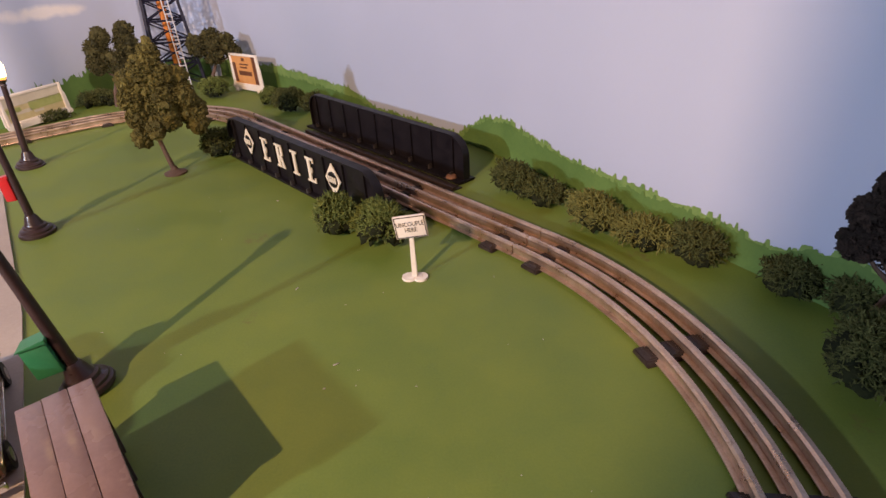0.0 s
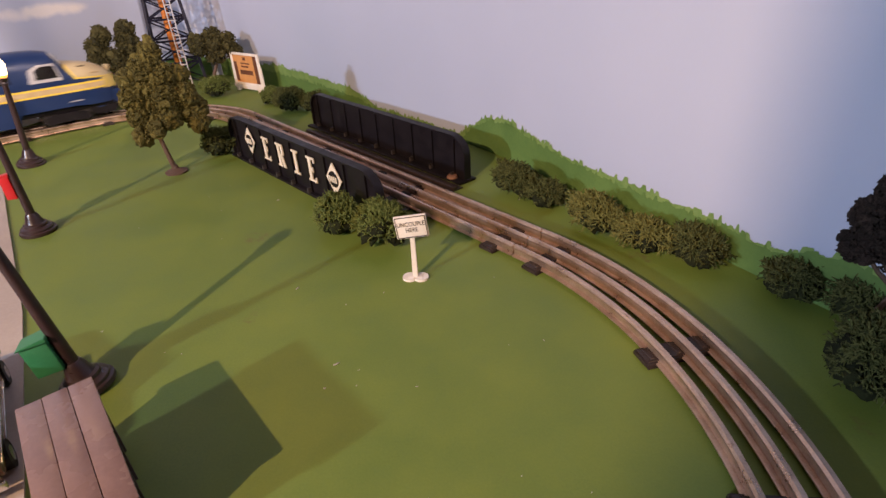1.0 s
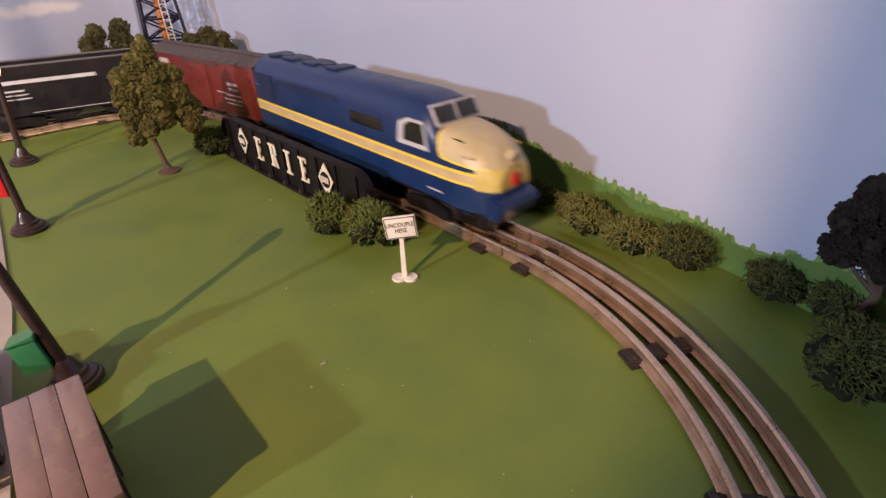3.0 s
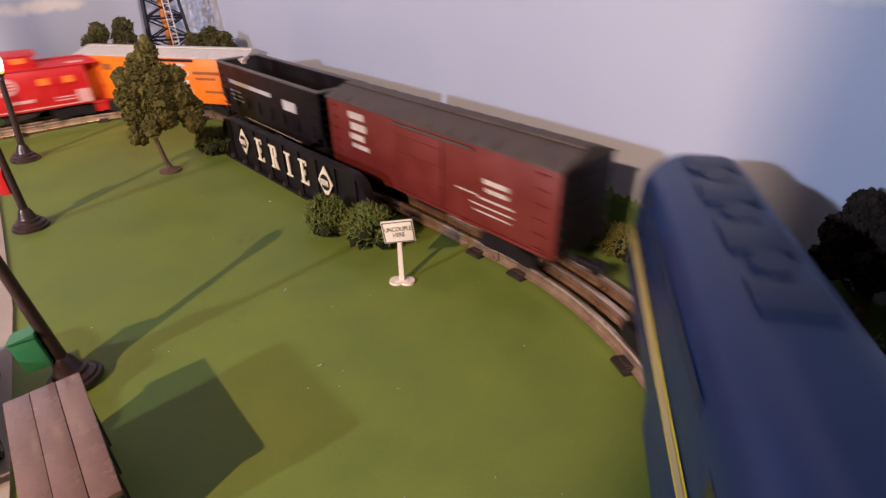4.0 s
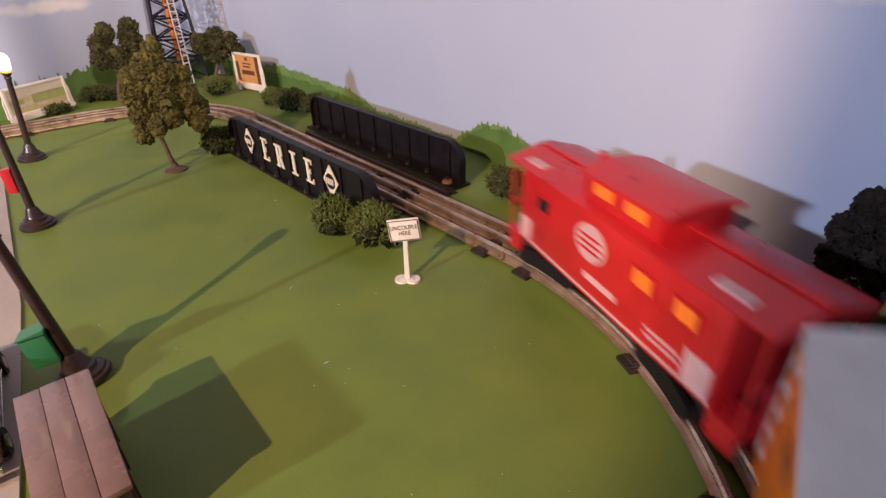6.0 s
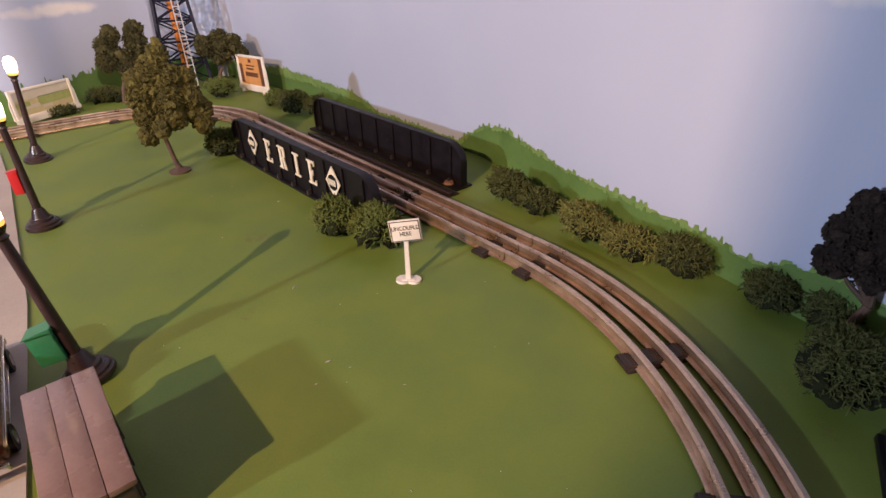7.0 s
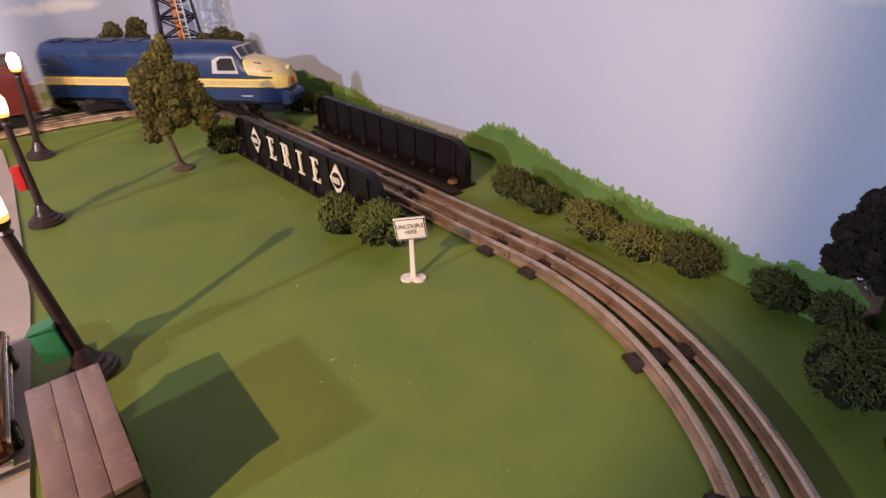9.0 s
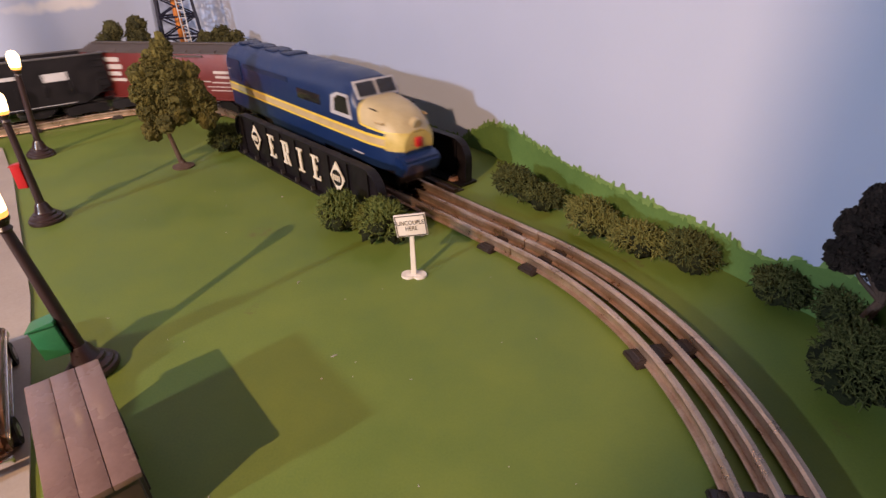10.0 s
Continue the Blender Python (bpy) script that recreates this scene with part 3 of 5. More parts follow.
def tree(x, y, trunk, lobes, seed, size, mat, label, bark, base=0.012, lumps=34, crumbs=700, turn=0, scale=1.0):
    """trunk: ((x, y, z, r), ...) along the stem; lobes: (x, y, z, r), each reached by a limb."""
    t = thing("tree", label, "tree", pose(x, y, 0, 0, 0, turn) @ Matrix.Scale(scale, 4), "trees on the layout")
    bm = bmesh.new()
    for a, b in zip(trunk, trunk[1:]):
        rod(bm, a[:3], b[:3], a[3], b[3], 9)
    top = trunk[-1]
    part("trunk", bm, bark, t)
    for cx, cy, cz, r in lobes[:5]:
        limb = bmesh.new()
        mid = ((top[0] + cx) / 2, (top[1] + cy) / 2, (top[2] * 0.6 + cz * 0.4) if cz > top[2] else top[2])
        rod(limb, top[:3], mid, top[3] * 0.8, top[3] * 0.5, 7)
        rod(limb, mid, (cx, cy, cz), top[3] * 0.5, top[3] * 0.25, 7)
        part("limb", limb, bark, t)
    if base:
        part("base", lathe([(base, 0), (base, 0.0018), (base * 0.7, 0.003), (base * 0.3, 0.0055), (base * 0.22, 0.009)], 20), bark, t)
    under(new("crown", foam_crown("crown", lobes, seed, size, mat, lumps, crumbs)), t, "clumped foam foliage")
    return t


# ---- things on the lawn ----
def text_mesh(words, size, y):
    """Built-in lettering as a mesh that faces -y, centred on the origin."""
    curve = bpy.data.curves.new("sign_text", "FONT")
    curve.body, curve.size, curve.extrude, curve.align_x, curve.align_y, curve.space_line = words, size, 0.00012, "CENTER", "CENTER", 0.95
    ob = bpy.data.objects.new("sign_text", curve)
    scene.collection.objects.link(ob)
    me = bpy.data.meshes.new_from_object(ob.evaluated_get(bpy.context.evaluated_depsgraph_get()))
    bpy.data.objects.remove(ob)
    me.transform(pose(0, y, 0, 90, 0, 0))
    return me


def uncouple_sign():
    s = thing("track_sign", "small ivory plastic sign on a post, lettered in black", "sign", pose(-0.0310, 0.3259, 0, 0, 0, -2.5) @ Matrix.Scale(0.930, 4))
    part("post", prism([(-0.0022, 0.002), (0.0022, 0.002), (0.0017, 0.042), (-0.0017, 0.042)], -0.0014, 0.0014, 0.0003), WHITE, s)
    bm = bmesh.new()
    for dx in (-0.0045, 0.0045):
        rod(bm, (dx, 0, 0), (dx, 0, 0.0018), 0.0062, 0.0060, 22)
    box(bm, -0.006, 0.006, -0.003, 0.003, 0.0002, 0.0022, 0.0005)
    part("foot", bm, WHITE, s)
    tilt = pose(0, -0.0016, 0.0480, 0, -7, 0)
    bm = boxed(-0.0125, 0.0125, -0.0012, 0.0012, -0.0095, 0.0095, bevel=0.0006)
    board = part("board", bm, WHITE, s, m=tilt)
    part("border", slab_shape([(-0.0118, 0.0118, 0.0082, 0.0088), (-0.0118, 0.0118, -0.0088, -0.0082), (-0.0118, -0.0112, -0.0082, 0.0082), (0.0112, 0.0118, -0.0082, 0.0082)], -0.0016, -0.0011), BLACKPRINT, board, "black border line")
    me = text_mesh("UNCOUPLE\nHERE", 0.0052, -0.0014)
    me.transform(Matrix.Diagonal((0.80, 1, 1, 1)))
    me.materials.clear()
    me.materials.append(BLACKPRINT)
    under(new("lettering", me), board, "black block lettering")


def street_lamp(x, y, box_mat=None, box_label="", box_z=0.04, box_size=0.012, box_turn=0.0, box_h=0.024, lean=0.0, size=0.90):
    l = thing("street_lamp", "dark brown street lamp, lit" + box_label, "street lamp", pose(x, y, 0, 0, lean, 0) @ Matrix.Scale(size, 4), "street lamps along the road")
    part("base", lathe([(0.0155, 0), (0.0160, 0.0016), (0.0156, 0.0034), (0.0140, 0.0042), (0.0138, 0.0060), (0.0128, 0.0070), (0.0104, 0.0078), (0.0100, 0.0098), (0.0082, 0.0108), (0.0070, 0.0135), (0.0058, 0.0175), (0.0044, 0.0205)], 28), BROWNPLASTIC, l)
    part("post", lathe([(0.0042, 0.0150), (0.0038, 0.0200), (0.0029, 0.098), (0.0029, 0.099), (0.0040, 0.1005), (0.0030, 0.1025), (0.0042, 0.1045), (0.0052, 0.1060), (0.0052, 0.1072)], 18), BROWNPLASTIC, l)
    part("globe_foot", lathe([(0.0045, 0.1072), (0.0052, 0.1080), (0.0056, 0.1105)], 18), BULBSKIRT, l, "amber foot of the glowing globe")
    part("globe", lathe([(0.0056, 0.1105), (0.0063, 0.118), (0.0064, 0.1225), (0.0052, 0.1245), (0.0042, 0.1270), (0.0010, 0.1285)], 18), BULB, l, "glowing warm white globe")
    if box_mat:
        m = pose(0, 0, box_z, 0, 0, box_turn)
        b = part("call_box", boxed(-0.003 - box_size, -0.003, -box_size * 0.42, box_size * 0.42, -box_h / 2, box_h / 2, bevel=0.001), box_mat, l, "small coloured box on the post", m)
        part("hood", prism([(-0.0045 - box_size, box_h / 2), (-0.002, box_h / 2), (-0.002, box_h / 2 + 0.003), (-0.0025 - box_size, box_h / 2 + 0.001)], -box_size * 0.5, box_size * 0.5, 0.0004), box_mat, b)


def billboard(x, y, turn, wide, tall, poster, label):
    b = thing("billboard", label, "billboard", pose(x, y, 0, 0, 0, turn), "billboards by the backdrop")
    w, t = wide / 2, tall
    z0 = 0.011
    for x0, x1, a, c, name in ((-w, -w + 0.005, z0, t, "frame_side"), (w - 0.005, w, z0, t, "frame_side"), (-w + 0.005, w - 0.005, t - 0.004, t, "frame_top"), (-w + 0.005, w - 0.005, z0, z0 + 0.004, "frame_bottom")):
        part(name, boxed(x0, x1, -0.002, 0.002, a, c, bevel=0.0006), WHITE, b)
    part("backing", boxed(-w + 0.004, w - 0.004, 0.0004, 0.0016, z0 + 0.003, t - 0.003), WHITE, b)
    part("skirt", prism([(-w - 0.004, z0 + 0.0005), (-w - 0.004, 0.0065), (-w + 0.004, 0.004), (w - 0.004, 0.004), (w + 0.004, 0.0065), (w + 0.004, z0 + 0.0005)], -0.0036, -0.0021, 0.0004), WHITE, b)
    for k in (-1, 1):
        part("foot", boxed(k * (w - 0.008) - 0.003, k * (w - 0.008) + 0.003, -0.006, 0.006, 0, 0.006, bevel=0.0008), WHITE, b)
        part("side_wing", prism([(k * w, z0), (k * (w + 0.004), z0), (k * (w + 0.003), z0 + (t - z0) * 0.55), (k * w, z0 + (t - z0) * 0.75)][::k], -0.0008, 0.0008), WHITE, b)
    p = part("poster", boxed(-w + 0.005, w - 0.005, -0.0004, 0.0004, z0 + 0.004, t - 0.004), poster[0], b, "printed paper poster")
    for (u0, u1, v0, v1), mat in poster[1]:
        W, H = wide - 0.010, t - 0.004 - z0 - 0.004
        part("print", boxed(-w + 0.005 + W * u0, -w + 0.005 + W * u1, -0.0007, -0.0003, z0 + 0.004 + H * v0, z0 + 0.004 + H * v1), mat, p)


def lattice_tower(x, y, turn, size):
    t = thing("lattice_tower", "dark blue lattice tower with orange column and silver ladder", "tower", pose(x, y, 0, 0, 0, turn) @ Matrix.Scale(size, 4))
    H, w0, w1 = 0.250, 0.034, 0.015

    def corner(k, z):
        w = w0 + (w1 - w0) * z / H
        return Vector((w * (1, -1, -1, 1)[k], w * 0.8 * (1, 1, -1, -1)[k], z))
    for k in range(4):
        bm = bmesh.new()
        rod(bm, corner(k, 0.0), corner(k, H), 0.0028, 0.0022, 4)
        part("leg", bm, TOWERBLUE, t)
    levels = [0.006, 0.040, 0.072, 0.102, 0.130, 0.156, 0.182, 0.207, 0.23]
    for k in range(4):
        for a, b in zip(levels, levels[1:]):
            bm = bmesh.new()
            j = (k + 1) % 4
            rod(bm, corner(k, a), corner(j, b), 0.0012, n=4)
            rod(bm, corner(j, a), corner(k, b), 0.0012, n=4)
            rod(bm, corner(k, b), corner(j, b), 0.0015, n=4)
            part("brace", bm, TOWERBLUE, t)
    bm = bmesh.new()
    rod(bm, (0, 0, 0.0), (0, 0, H), 0.0058, 0.0052, 14)
    part("column", bm, TOWERORANGE, t, "orange painted column")
    lad = bmesh.new()
    for u in (-0.0042, 0.0042):
        rod(lad, (0.008 + u, -0.030, 0), (0.006 + u, -0.013, H), 0.0009, n=6)
    z = 0.006
    while z < H:
        k = z / H
        rod(lad, (0.0038 - 0.002 * k, -0.030 + 0.017 * k, z), (0.0122 - 0.002 * k, -0.030 + 0.017 * k, z), 0.0008, n=6)
        z += 0.0105
    part("ladder", lad, GREYTRIM, t, "silver ladder")
    part("platform", boxed(-0.02, 0.02, -0.017, 0.017, H, H + 0.004, bevel=0.001), TOWERBLUE, t)


def plank_platform():
    p = thing("platform_building", "low brown building with a flat plank roof", "building", pose(-0.1785, 0.1850, 0, 0, 0, -48.7))
    L, W, H = 0.0865, 0.031, 0.0423
    part("wall_box", boxed(0.002, L - 0.002, -W + 0.002, -0.002, 0, H - 0.003, bevel=0.0008), PLANKSIDE, p, "dark brown siding")
    for i in range(3):
        part("roof_plank", boxed(0, L, -W + i * W / 3 + 0.0001, -W + (i + 1) * W / 3 - 0.0001, H - 0.003, H + 0.0002 * (i % 2), bevel=0.0003), PLANK, p)
    for i in range(4):
        part("siding_batten", boxed(0.010 + i * 0.022, 0.0122 + i * 0.022, -0.0022, -0.0008, 0.0, H - 0.0031), PLANKSIDE, p)


def toy_car():
    c = thing("toy_car", "brown metallic toy car with chrome trim parked on the road", "car", pose(-0.2621, 0.1841, 0.0016, 0, 0, 128.5) @ Matrix.Scale(0.881, 4))
    bm = prism([(-0.064, 0.010), (0.064, 0.010), (0.066, 0.018), (0.060, 0.0235), (0.030, 0.0255), (-0.036, 0.0255), (-0.062, 0.0245), (-0.067, 0.017)], -0.0235, 0.0235, 0.0022)
    body = part("body", bm, CARPAINT, c)
    part("cabin", prism([(-0.034, 0.0254), (0.026, 0.0254), (0.012, 0.037), (-0.022, 0.037)], -0.0195, 0.0195, 0.002), GLASSDARK, c)
    part("roof", boxed(-0.023, 0.013, -0.0185, 0.0185, 0.0368, 0.0388, bevel=0.001), CARPAINT, c)
    for y in (-0.0238, 0.0238):
        part("trim_strip", boxed(-0.060, 0.060, y - 0.0006, y + 0.0006, 0.0175, 0.0188, bevel=0.0003), CHROME, body)
        part("sill_trim", boxed(-0.040, 0.040, y - 0.0006, y + 0.0006, 0.0108, 0.0120, bevel=0.0003), CHROME, body)
    for x in (-0.0685, 0.0670):
        part("bumper", boxed(x - 0.0018, x + 0.0018, -0.0235, 0.0235, 0.0085, 0.0135, bevel=0.0012), CHROME, c)
    for x in (-0.042, 0.042):
        for y in (-0.0215, 0.0215):
            bm = bmesh.new()
            rod(bm, (x, y - 0.0035, 0.0085), (x, y + 0.0035, 0.0085), 0.0085, n=22)
            wl = part("wheel", bm, BLACKPLASTIC, c)
            bm = bmesh.new()
            rod(bm, (x, y - 0.0040, 0.0085), (x, y + 0.0040, 0.0085), 0.0045, n=18)
            part("hubcap", bm, CHROME, wl)
    for y in (-0.016, 0.016):
        bm = bmesh.new()
        rod(bm, (-0.068, y, 0.0185), (-0.0655, y, 0.0185), 0.0032, n=14)
        part("tail_lamp", bm, RED, c)


def black_post():
    b = thing("signal_cabinet", "black plastic trackside cabinet with rounded edges", "cabinet", pose(0.2283, 0.1455, 0, 0, 0, -30) @ Matrix.Scale(0.809, 4))
    part("body", boxed(-0.026, 0.026, -0.022, 0.022, 0.0, 0.088, bevel=0.004, seg=3), BLACKPLASTIC, b)
    part("plinth", boxed(-0.029, 0.029, -0.025, 0.025, 0.0, 0.006, bevel=0.0015), BLACKPLASTIC, b)


def crumbs():
    rng = np.random.default_rng(5)
    out = []
    spots = [(0.0525, 0.2501), (0.0265, 0.1549), (-0.2951, 0.4267), (0.0881, 0.3012), (-0.0284, 0.3902), (0.2180, 0.3148), (-0.0533, 0.3080)]
    for _ in range(30):
        spots.append((rng.uniform(-0.26, 0.10), rng.uniform(0.12, 0.52)))
    for x, y in spots:
        v = CRUMB_V * (rng.uniform(0.5, 1.5), rng.uniform(0.25, 0.5), 0.22) * (0.0008 if rng.random() < 0.75 else 0.0018)
        a = rng.uniform(0, math.pi)
        v = v @ np.array(((math.cos(a), math.sin(a), 0), (-math.sin(a), math.cos(a), 0), (0, 0, 1)))
        out.append((v + (x, y, 0.0003), CRUMB_F))
    tagged(new("crumbs", pieces_mesh("crumbs", out, WHITEPRINT)), "tiny pale crumbs scattered on the lawn", "crumbs", kind="stuff")


# ---- the train ----
def loft(sections, n=7):
    """A body through rounded sections (x, half width, floor, roof, roof radius)."""
    bm = bmesh.new()
    prev = None
    for x, w, zb, zt, r in sections:
        r = min(r, w * 0.98, (zt - zb) * 0.9)
        pts = [(-w, zb), (-w, zb + (zt - r - zb) * 0.35), (-w, zb + (zt - r - zb) * 0.7)]
        for i in range(n + 1):
            a = math.radians(180 - 90 * i / n)
            pts.append((-w + r + r * math.cos(a), zt - r + r * math.sin(a)))
        pts += [(-y, z) for y, z in pts[::-1]]
        ring = [bm.verts.new((x, y, z)) for y, z in pts]
        if prev:
            for k in range(len(ring)):
                l = (k + 1) % len(ring)
                bm.faces.new((prev[k], prev[l], ring[l], ring[k]))
        else:
            bm.faces.new(ring)
        prev = ring
    bm.faces.new(prev[::-1])
    bmesh.ops.remove_doubles(bm, verts=bm.verts[:], dist=1e-6)
    return bm


def kept(bm, co, no):
    """Keeps the part of a body on the side of the plane to which no points."""
    bmesh.ops.bisect_plane(bm, geom=bm.verts[:] + bm.edges[:] + bm.faces[:], plane_co=co, plane_no=no, clear_inner=True)
    return bm


NOSE_SECTIONS = [(-0.159, 0.0270, 0.036, 0.1075, 0.022), (-0.156, 0.0290, 0.036, 0.1105, 0.023), (-0.05, 0.0292, 0.036, 0.1115, 0.023), (0.070, 0.0292, 0.036, 0.1115, 0.023), (0.087, 0.0292, 0.036, 0.1105, 0.023),
                 (0.100, 0.0290, 0.036, 0.1075, 0.022), (0.1045, 0.0289, 0.036, 0.0990, 0.019), (0.108, 0.0289, 0.036, 0.0915, 0.018), (0.116, 0.0288, 0.035, 0.0905, 0.018), (0.126, 0.0284, 0.034, 0.0890, 0.019), (0.136, 0.0270, 0.034, 0.0862, 0.020),
                 (0.145, 0.0245, 0.034, 0.0815, 0.020), (0.152, 0.0210, 0.035, 0.0755, 0.018), (0.157, 0.0150, 0.037, 0.0690, 0.013)]


def swollen(by):
    return [(x + (by if i > 5 else -by if i == 0 else 0), w + by, zb, zt + by, r + by) for i, (x, w, zb, zt, r) in enumerate(NOSE_SECTIONS)]


TRUCKS = []


def truck(parent, x, axles=(-0.017, 0.017), r=0.0105):
    t = part("truck", boxed(-0.026, 0.026, -0.016, 0.016, 0.0185, 0.0275, bevel=0.0015), BLACKPLASTIC, parent, m=pose(x, 0, 0))
    for y in (-0.0235, 0.0235):
        part("side_frame", prism([(-0.028, 0.017), (-0.022, 0.0145), (-0.008, 0.0165), (0.008, 0.0165), (0.022, 0.0145), (0.028, 0.017), (0.026, 0.0255), (0.009, 0.0285), (-0.009, 0.0285), (-0.026, 0.0255)], y - 0.0018, y + 0.0018, 0.0006), BLACKPLASTIC, t)
    for a in axles:
        for y in (-0.0172, 0.0172):
            bm = bmesh.new()
            rod(bm, (a, y - 0.0022, RAIL_TOP + r), (a, y + 0.0022, RAIL_TOP + r), r, n=20)
            part("wheel", bm, WHEEL, t)
    TRUCKS.append((t, parent, x))
    return t


def coupler(parent, x, way):
    bm = boxed(min(x, x + way * 0.018), max(x, x + way * 0.018), -0.0025, 0.0025, 0.020, 0.0245, bevel=0.0008)
    box(bm, x + way * 0.018 - 0.0045, x + way * 0.018 + 0.0045, -0.005, 0.005, 0.0185, 0.0262, 0.0012)
    part("coupler", bm, BLACKPLASTIC, parent)


def bars(parent, mat, y, rects, label, name="lettering_bar"):
    for x0, x1, z0, z1 in rects:
        part(name, boxed(x0, x1, y - 0.0003, y + 0.0003, z0, z1), mat, parent, label)


def locomotive():
    c = thing("locomotive", "blue toy diesel locomotive with yellow stripe and cream nose", "locomotive")
    body = part("body", loft(NOSE_SECTIONS), BLUE, c)
    for z0, z1, by, mat, name in ((0.0545, 0.0655, 0.0005, YELLOW, "stripe"), (0.0568, 0.0632, 0.0008, TAN, "stripe_middle")):
        bm = kept(kept(loft(swollen(by)), (0, 0, z0), (0, 0, 1)), (0, 0, z1), (0, 0, -1))
        part(name, bm, mat, body, "yellow band" if mat is YELLOW else "worn tan band")
    # the cream nose patch, its scalloped yellow rim, and the wider patch of yellow below it
    for by, back, low, mat, name, label in ((0.0006, 0.1120, 0.0715, YELLOW, "nose_rim", "yellow rim of the nose patch"), (0.0009, 0.1145, 0.0735, NOSECREAM, "nose_patch", "worn cream painted nose")):
        bm = kept(kept(kept(loft(swollen(by)), (back, 0, 0.08), (0.93, 0, 0.37)), (0.11, 0, low), (0.10, 0, 1)), (0.1575, 0, 0), (-1, 0, 0))
        kept(bm, (0.1095, 0, 0), (1, 0, 0))
        part(name, bm, mat, body, label)
    bm = kept(kept(kept(loft(swollen(0.0010)), (0.1440, 0, 0), (1, 0, 0)), (0, 0, 0.0530), (0, 0, 1)), (0, 0, 0.0690), (0, 0, -1))
    part("nose_band", bm, NOSEYELLOW, body, "yellow band across the nose")
    part("nose_pilot", prism([(0.128, 0.024), (0.160, 0.030), (0.165, 0.044), (0.156, 0.050), (0.128, 0.050)], -0.0215, 0.0215, 0.0022), BLUE, body)
    bm = bmesh.new()
    rod(bm, (0.1530, 0, 0.0765), (0.1575, 0, 0.0755), 0.0050, 0.0045, 18)
    part("headlight", bm, NOSECREAM, body)
    for y in (-1, 1):
        part("number_board", boxed(-0.0045, 0.0045, -0.0006, 0.0006, -0.0016, 0.0016, bevel=0.0003), GLASSDARK, body, "dark number board", m=pose(0.126, y * 0.0215, 0.0850, -48 * y, 0, 0))
        part("grab_rail", boxed(-0.0045, 0.0045, -0.0006, 0.0006, -0.0010, 0.0010, bevel=0.0003), TAN, body, m=pose(0.138, y * 0.0262, 0.0765, -14 * y, 0, -y * 12))
    bm = bmesh.new()
    box(bm, 0.1570, 0.1600, -0.0035, 0.0035, 0.055, 0.064, 0.0006)
    part("nose_emblem", bm, RED, body, "small red emblem")
    for y in (-0.0293, 0.0293):
        k = 1 if y > 0 else -1
        part("side_window", boxed(0.012, 0.054, y - 0.0004, y + 0.0004, 0.076, 0.0865, bevel=0.0002), GLASSDARK, body)
        part("cab_window_frame", prism([(0.071, 0.0725), (0.104, 0.0725), (0.1005, 0.0950), (0.084, 0.0950), (0.074, 0.0900)], y - 0.0005, y + 0.0005), GREYTRIM, body)
        part("cab_window", prism([(0.0785, 0.0765), (0.1015, 0.0765), (0.0990, 0.0925), (0.0855, 0.0925), (0.0795, 0.0880)], y + k * 0.0004 - 0.0005, y + k * 0.0004 + 0.0005), GLASSDARK, body)
        part("louvre_panel", boxed(-0.150, -0.118, y - 0.0003, y + 0.0003, 0.070, 0.096), BLUEDARK, body)
        part("grille_panel", boxed(-0.108, -0.006, y - 0.0003, y + 0.0003, 0.0885, 0.094), BLUEDARK, body)
        bars(body, WHITEPRINT, y, [(-0.152, -0.144, 0.0815, 0.0830)], "small white mark")
        part("skirt", prism([(-0.058, 0.0365), (-0.052, 0.0215), (0.046, 0.0215), (0.052, 0.0365)], y * 0.96 - 0.001, y * 0.96 + 0.001), BLUE, body)
        part("handrail", boxed(0.102, 0.116, y * 0.99 - 0.0006, y * 0.99 + 0.0006, 0.042, 0.0432), GREYTRIM, body)
    for k in (-1, 1):
        part("windshield", boxed(-0.0065, 0.0065, -0.0095, 0.0095, -0.0005, 0.0005, bevel=0.0003), GLASSDARK, body, m=pose(0.1052, k * 0.0115, 0.0988, 0, 64, 0))
    part("windshield_frame", boxed(-0.0085, 0.0085, -0.0235, 0.0235, -0.0008, 0.0002, bevel=0.0003), GREYTRIM, body, m=pose(0.1047, 0, 0.0985, 0, 64, 0))
    for x, l in ((-0.140, 0.016), (-0.108, 0.022), (-0.070, 0.022), (-0.034, 0.018)):
        f = part("roof_hatch", boxed(x - l * 0.5, x + l * 0.5, -0.012, 0.012, 0.1105, 0.1132, bevel=0.001), BLUEDARK, body)
    for x in (-0.124, -0.088, -0.052):
        bm = bmesh.new()
        rod(bm, (x, 0, 0.1105), (x, 0, 0.1136), 0.0075, n=18)
        part("roof_fan", bm, BLUEDARK, body)
    part("frame", boxed(-0.155, 0.150, -0.022, 0.022, 0.0285, 0.0365, bevel=0.001), BLACKPLASTIC, c)
    part("fuel_tank", boxed(-0.045, 0.040, -0.024, 0.024, 0.0205, 0.0300, bevel=0.002), BLACKPLASTIC, c)
    part("pilot", prism([(0.120, 0.018), (0.150, 0.018), (0.156, 0.040), (0.120, 0.040)], -0.021, 0.021, 0.0015), BLACKPLASTIC, c)
    truck(c, -0.105, (-0.02, 0.02))
    truck(c, 0.095, (-0.02, 0.02))
    coupler(c, -0.157, -1)
    return c


def gable(length, w, z0, z1, over=0.0015):
    return prism([(-w - over, z0), (w + over, z0), (w + over, z0 + 0.0012), (0.007, z1), (-0.007, z1), (-w - over, z0 + 0.0012)], -length / 2, length / 2, 0.0004)


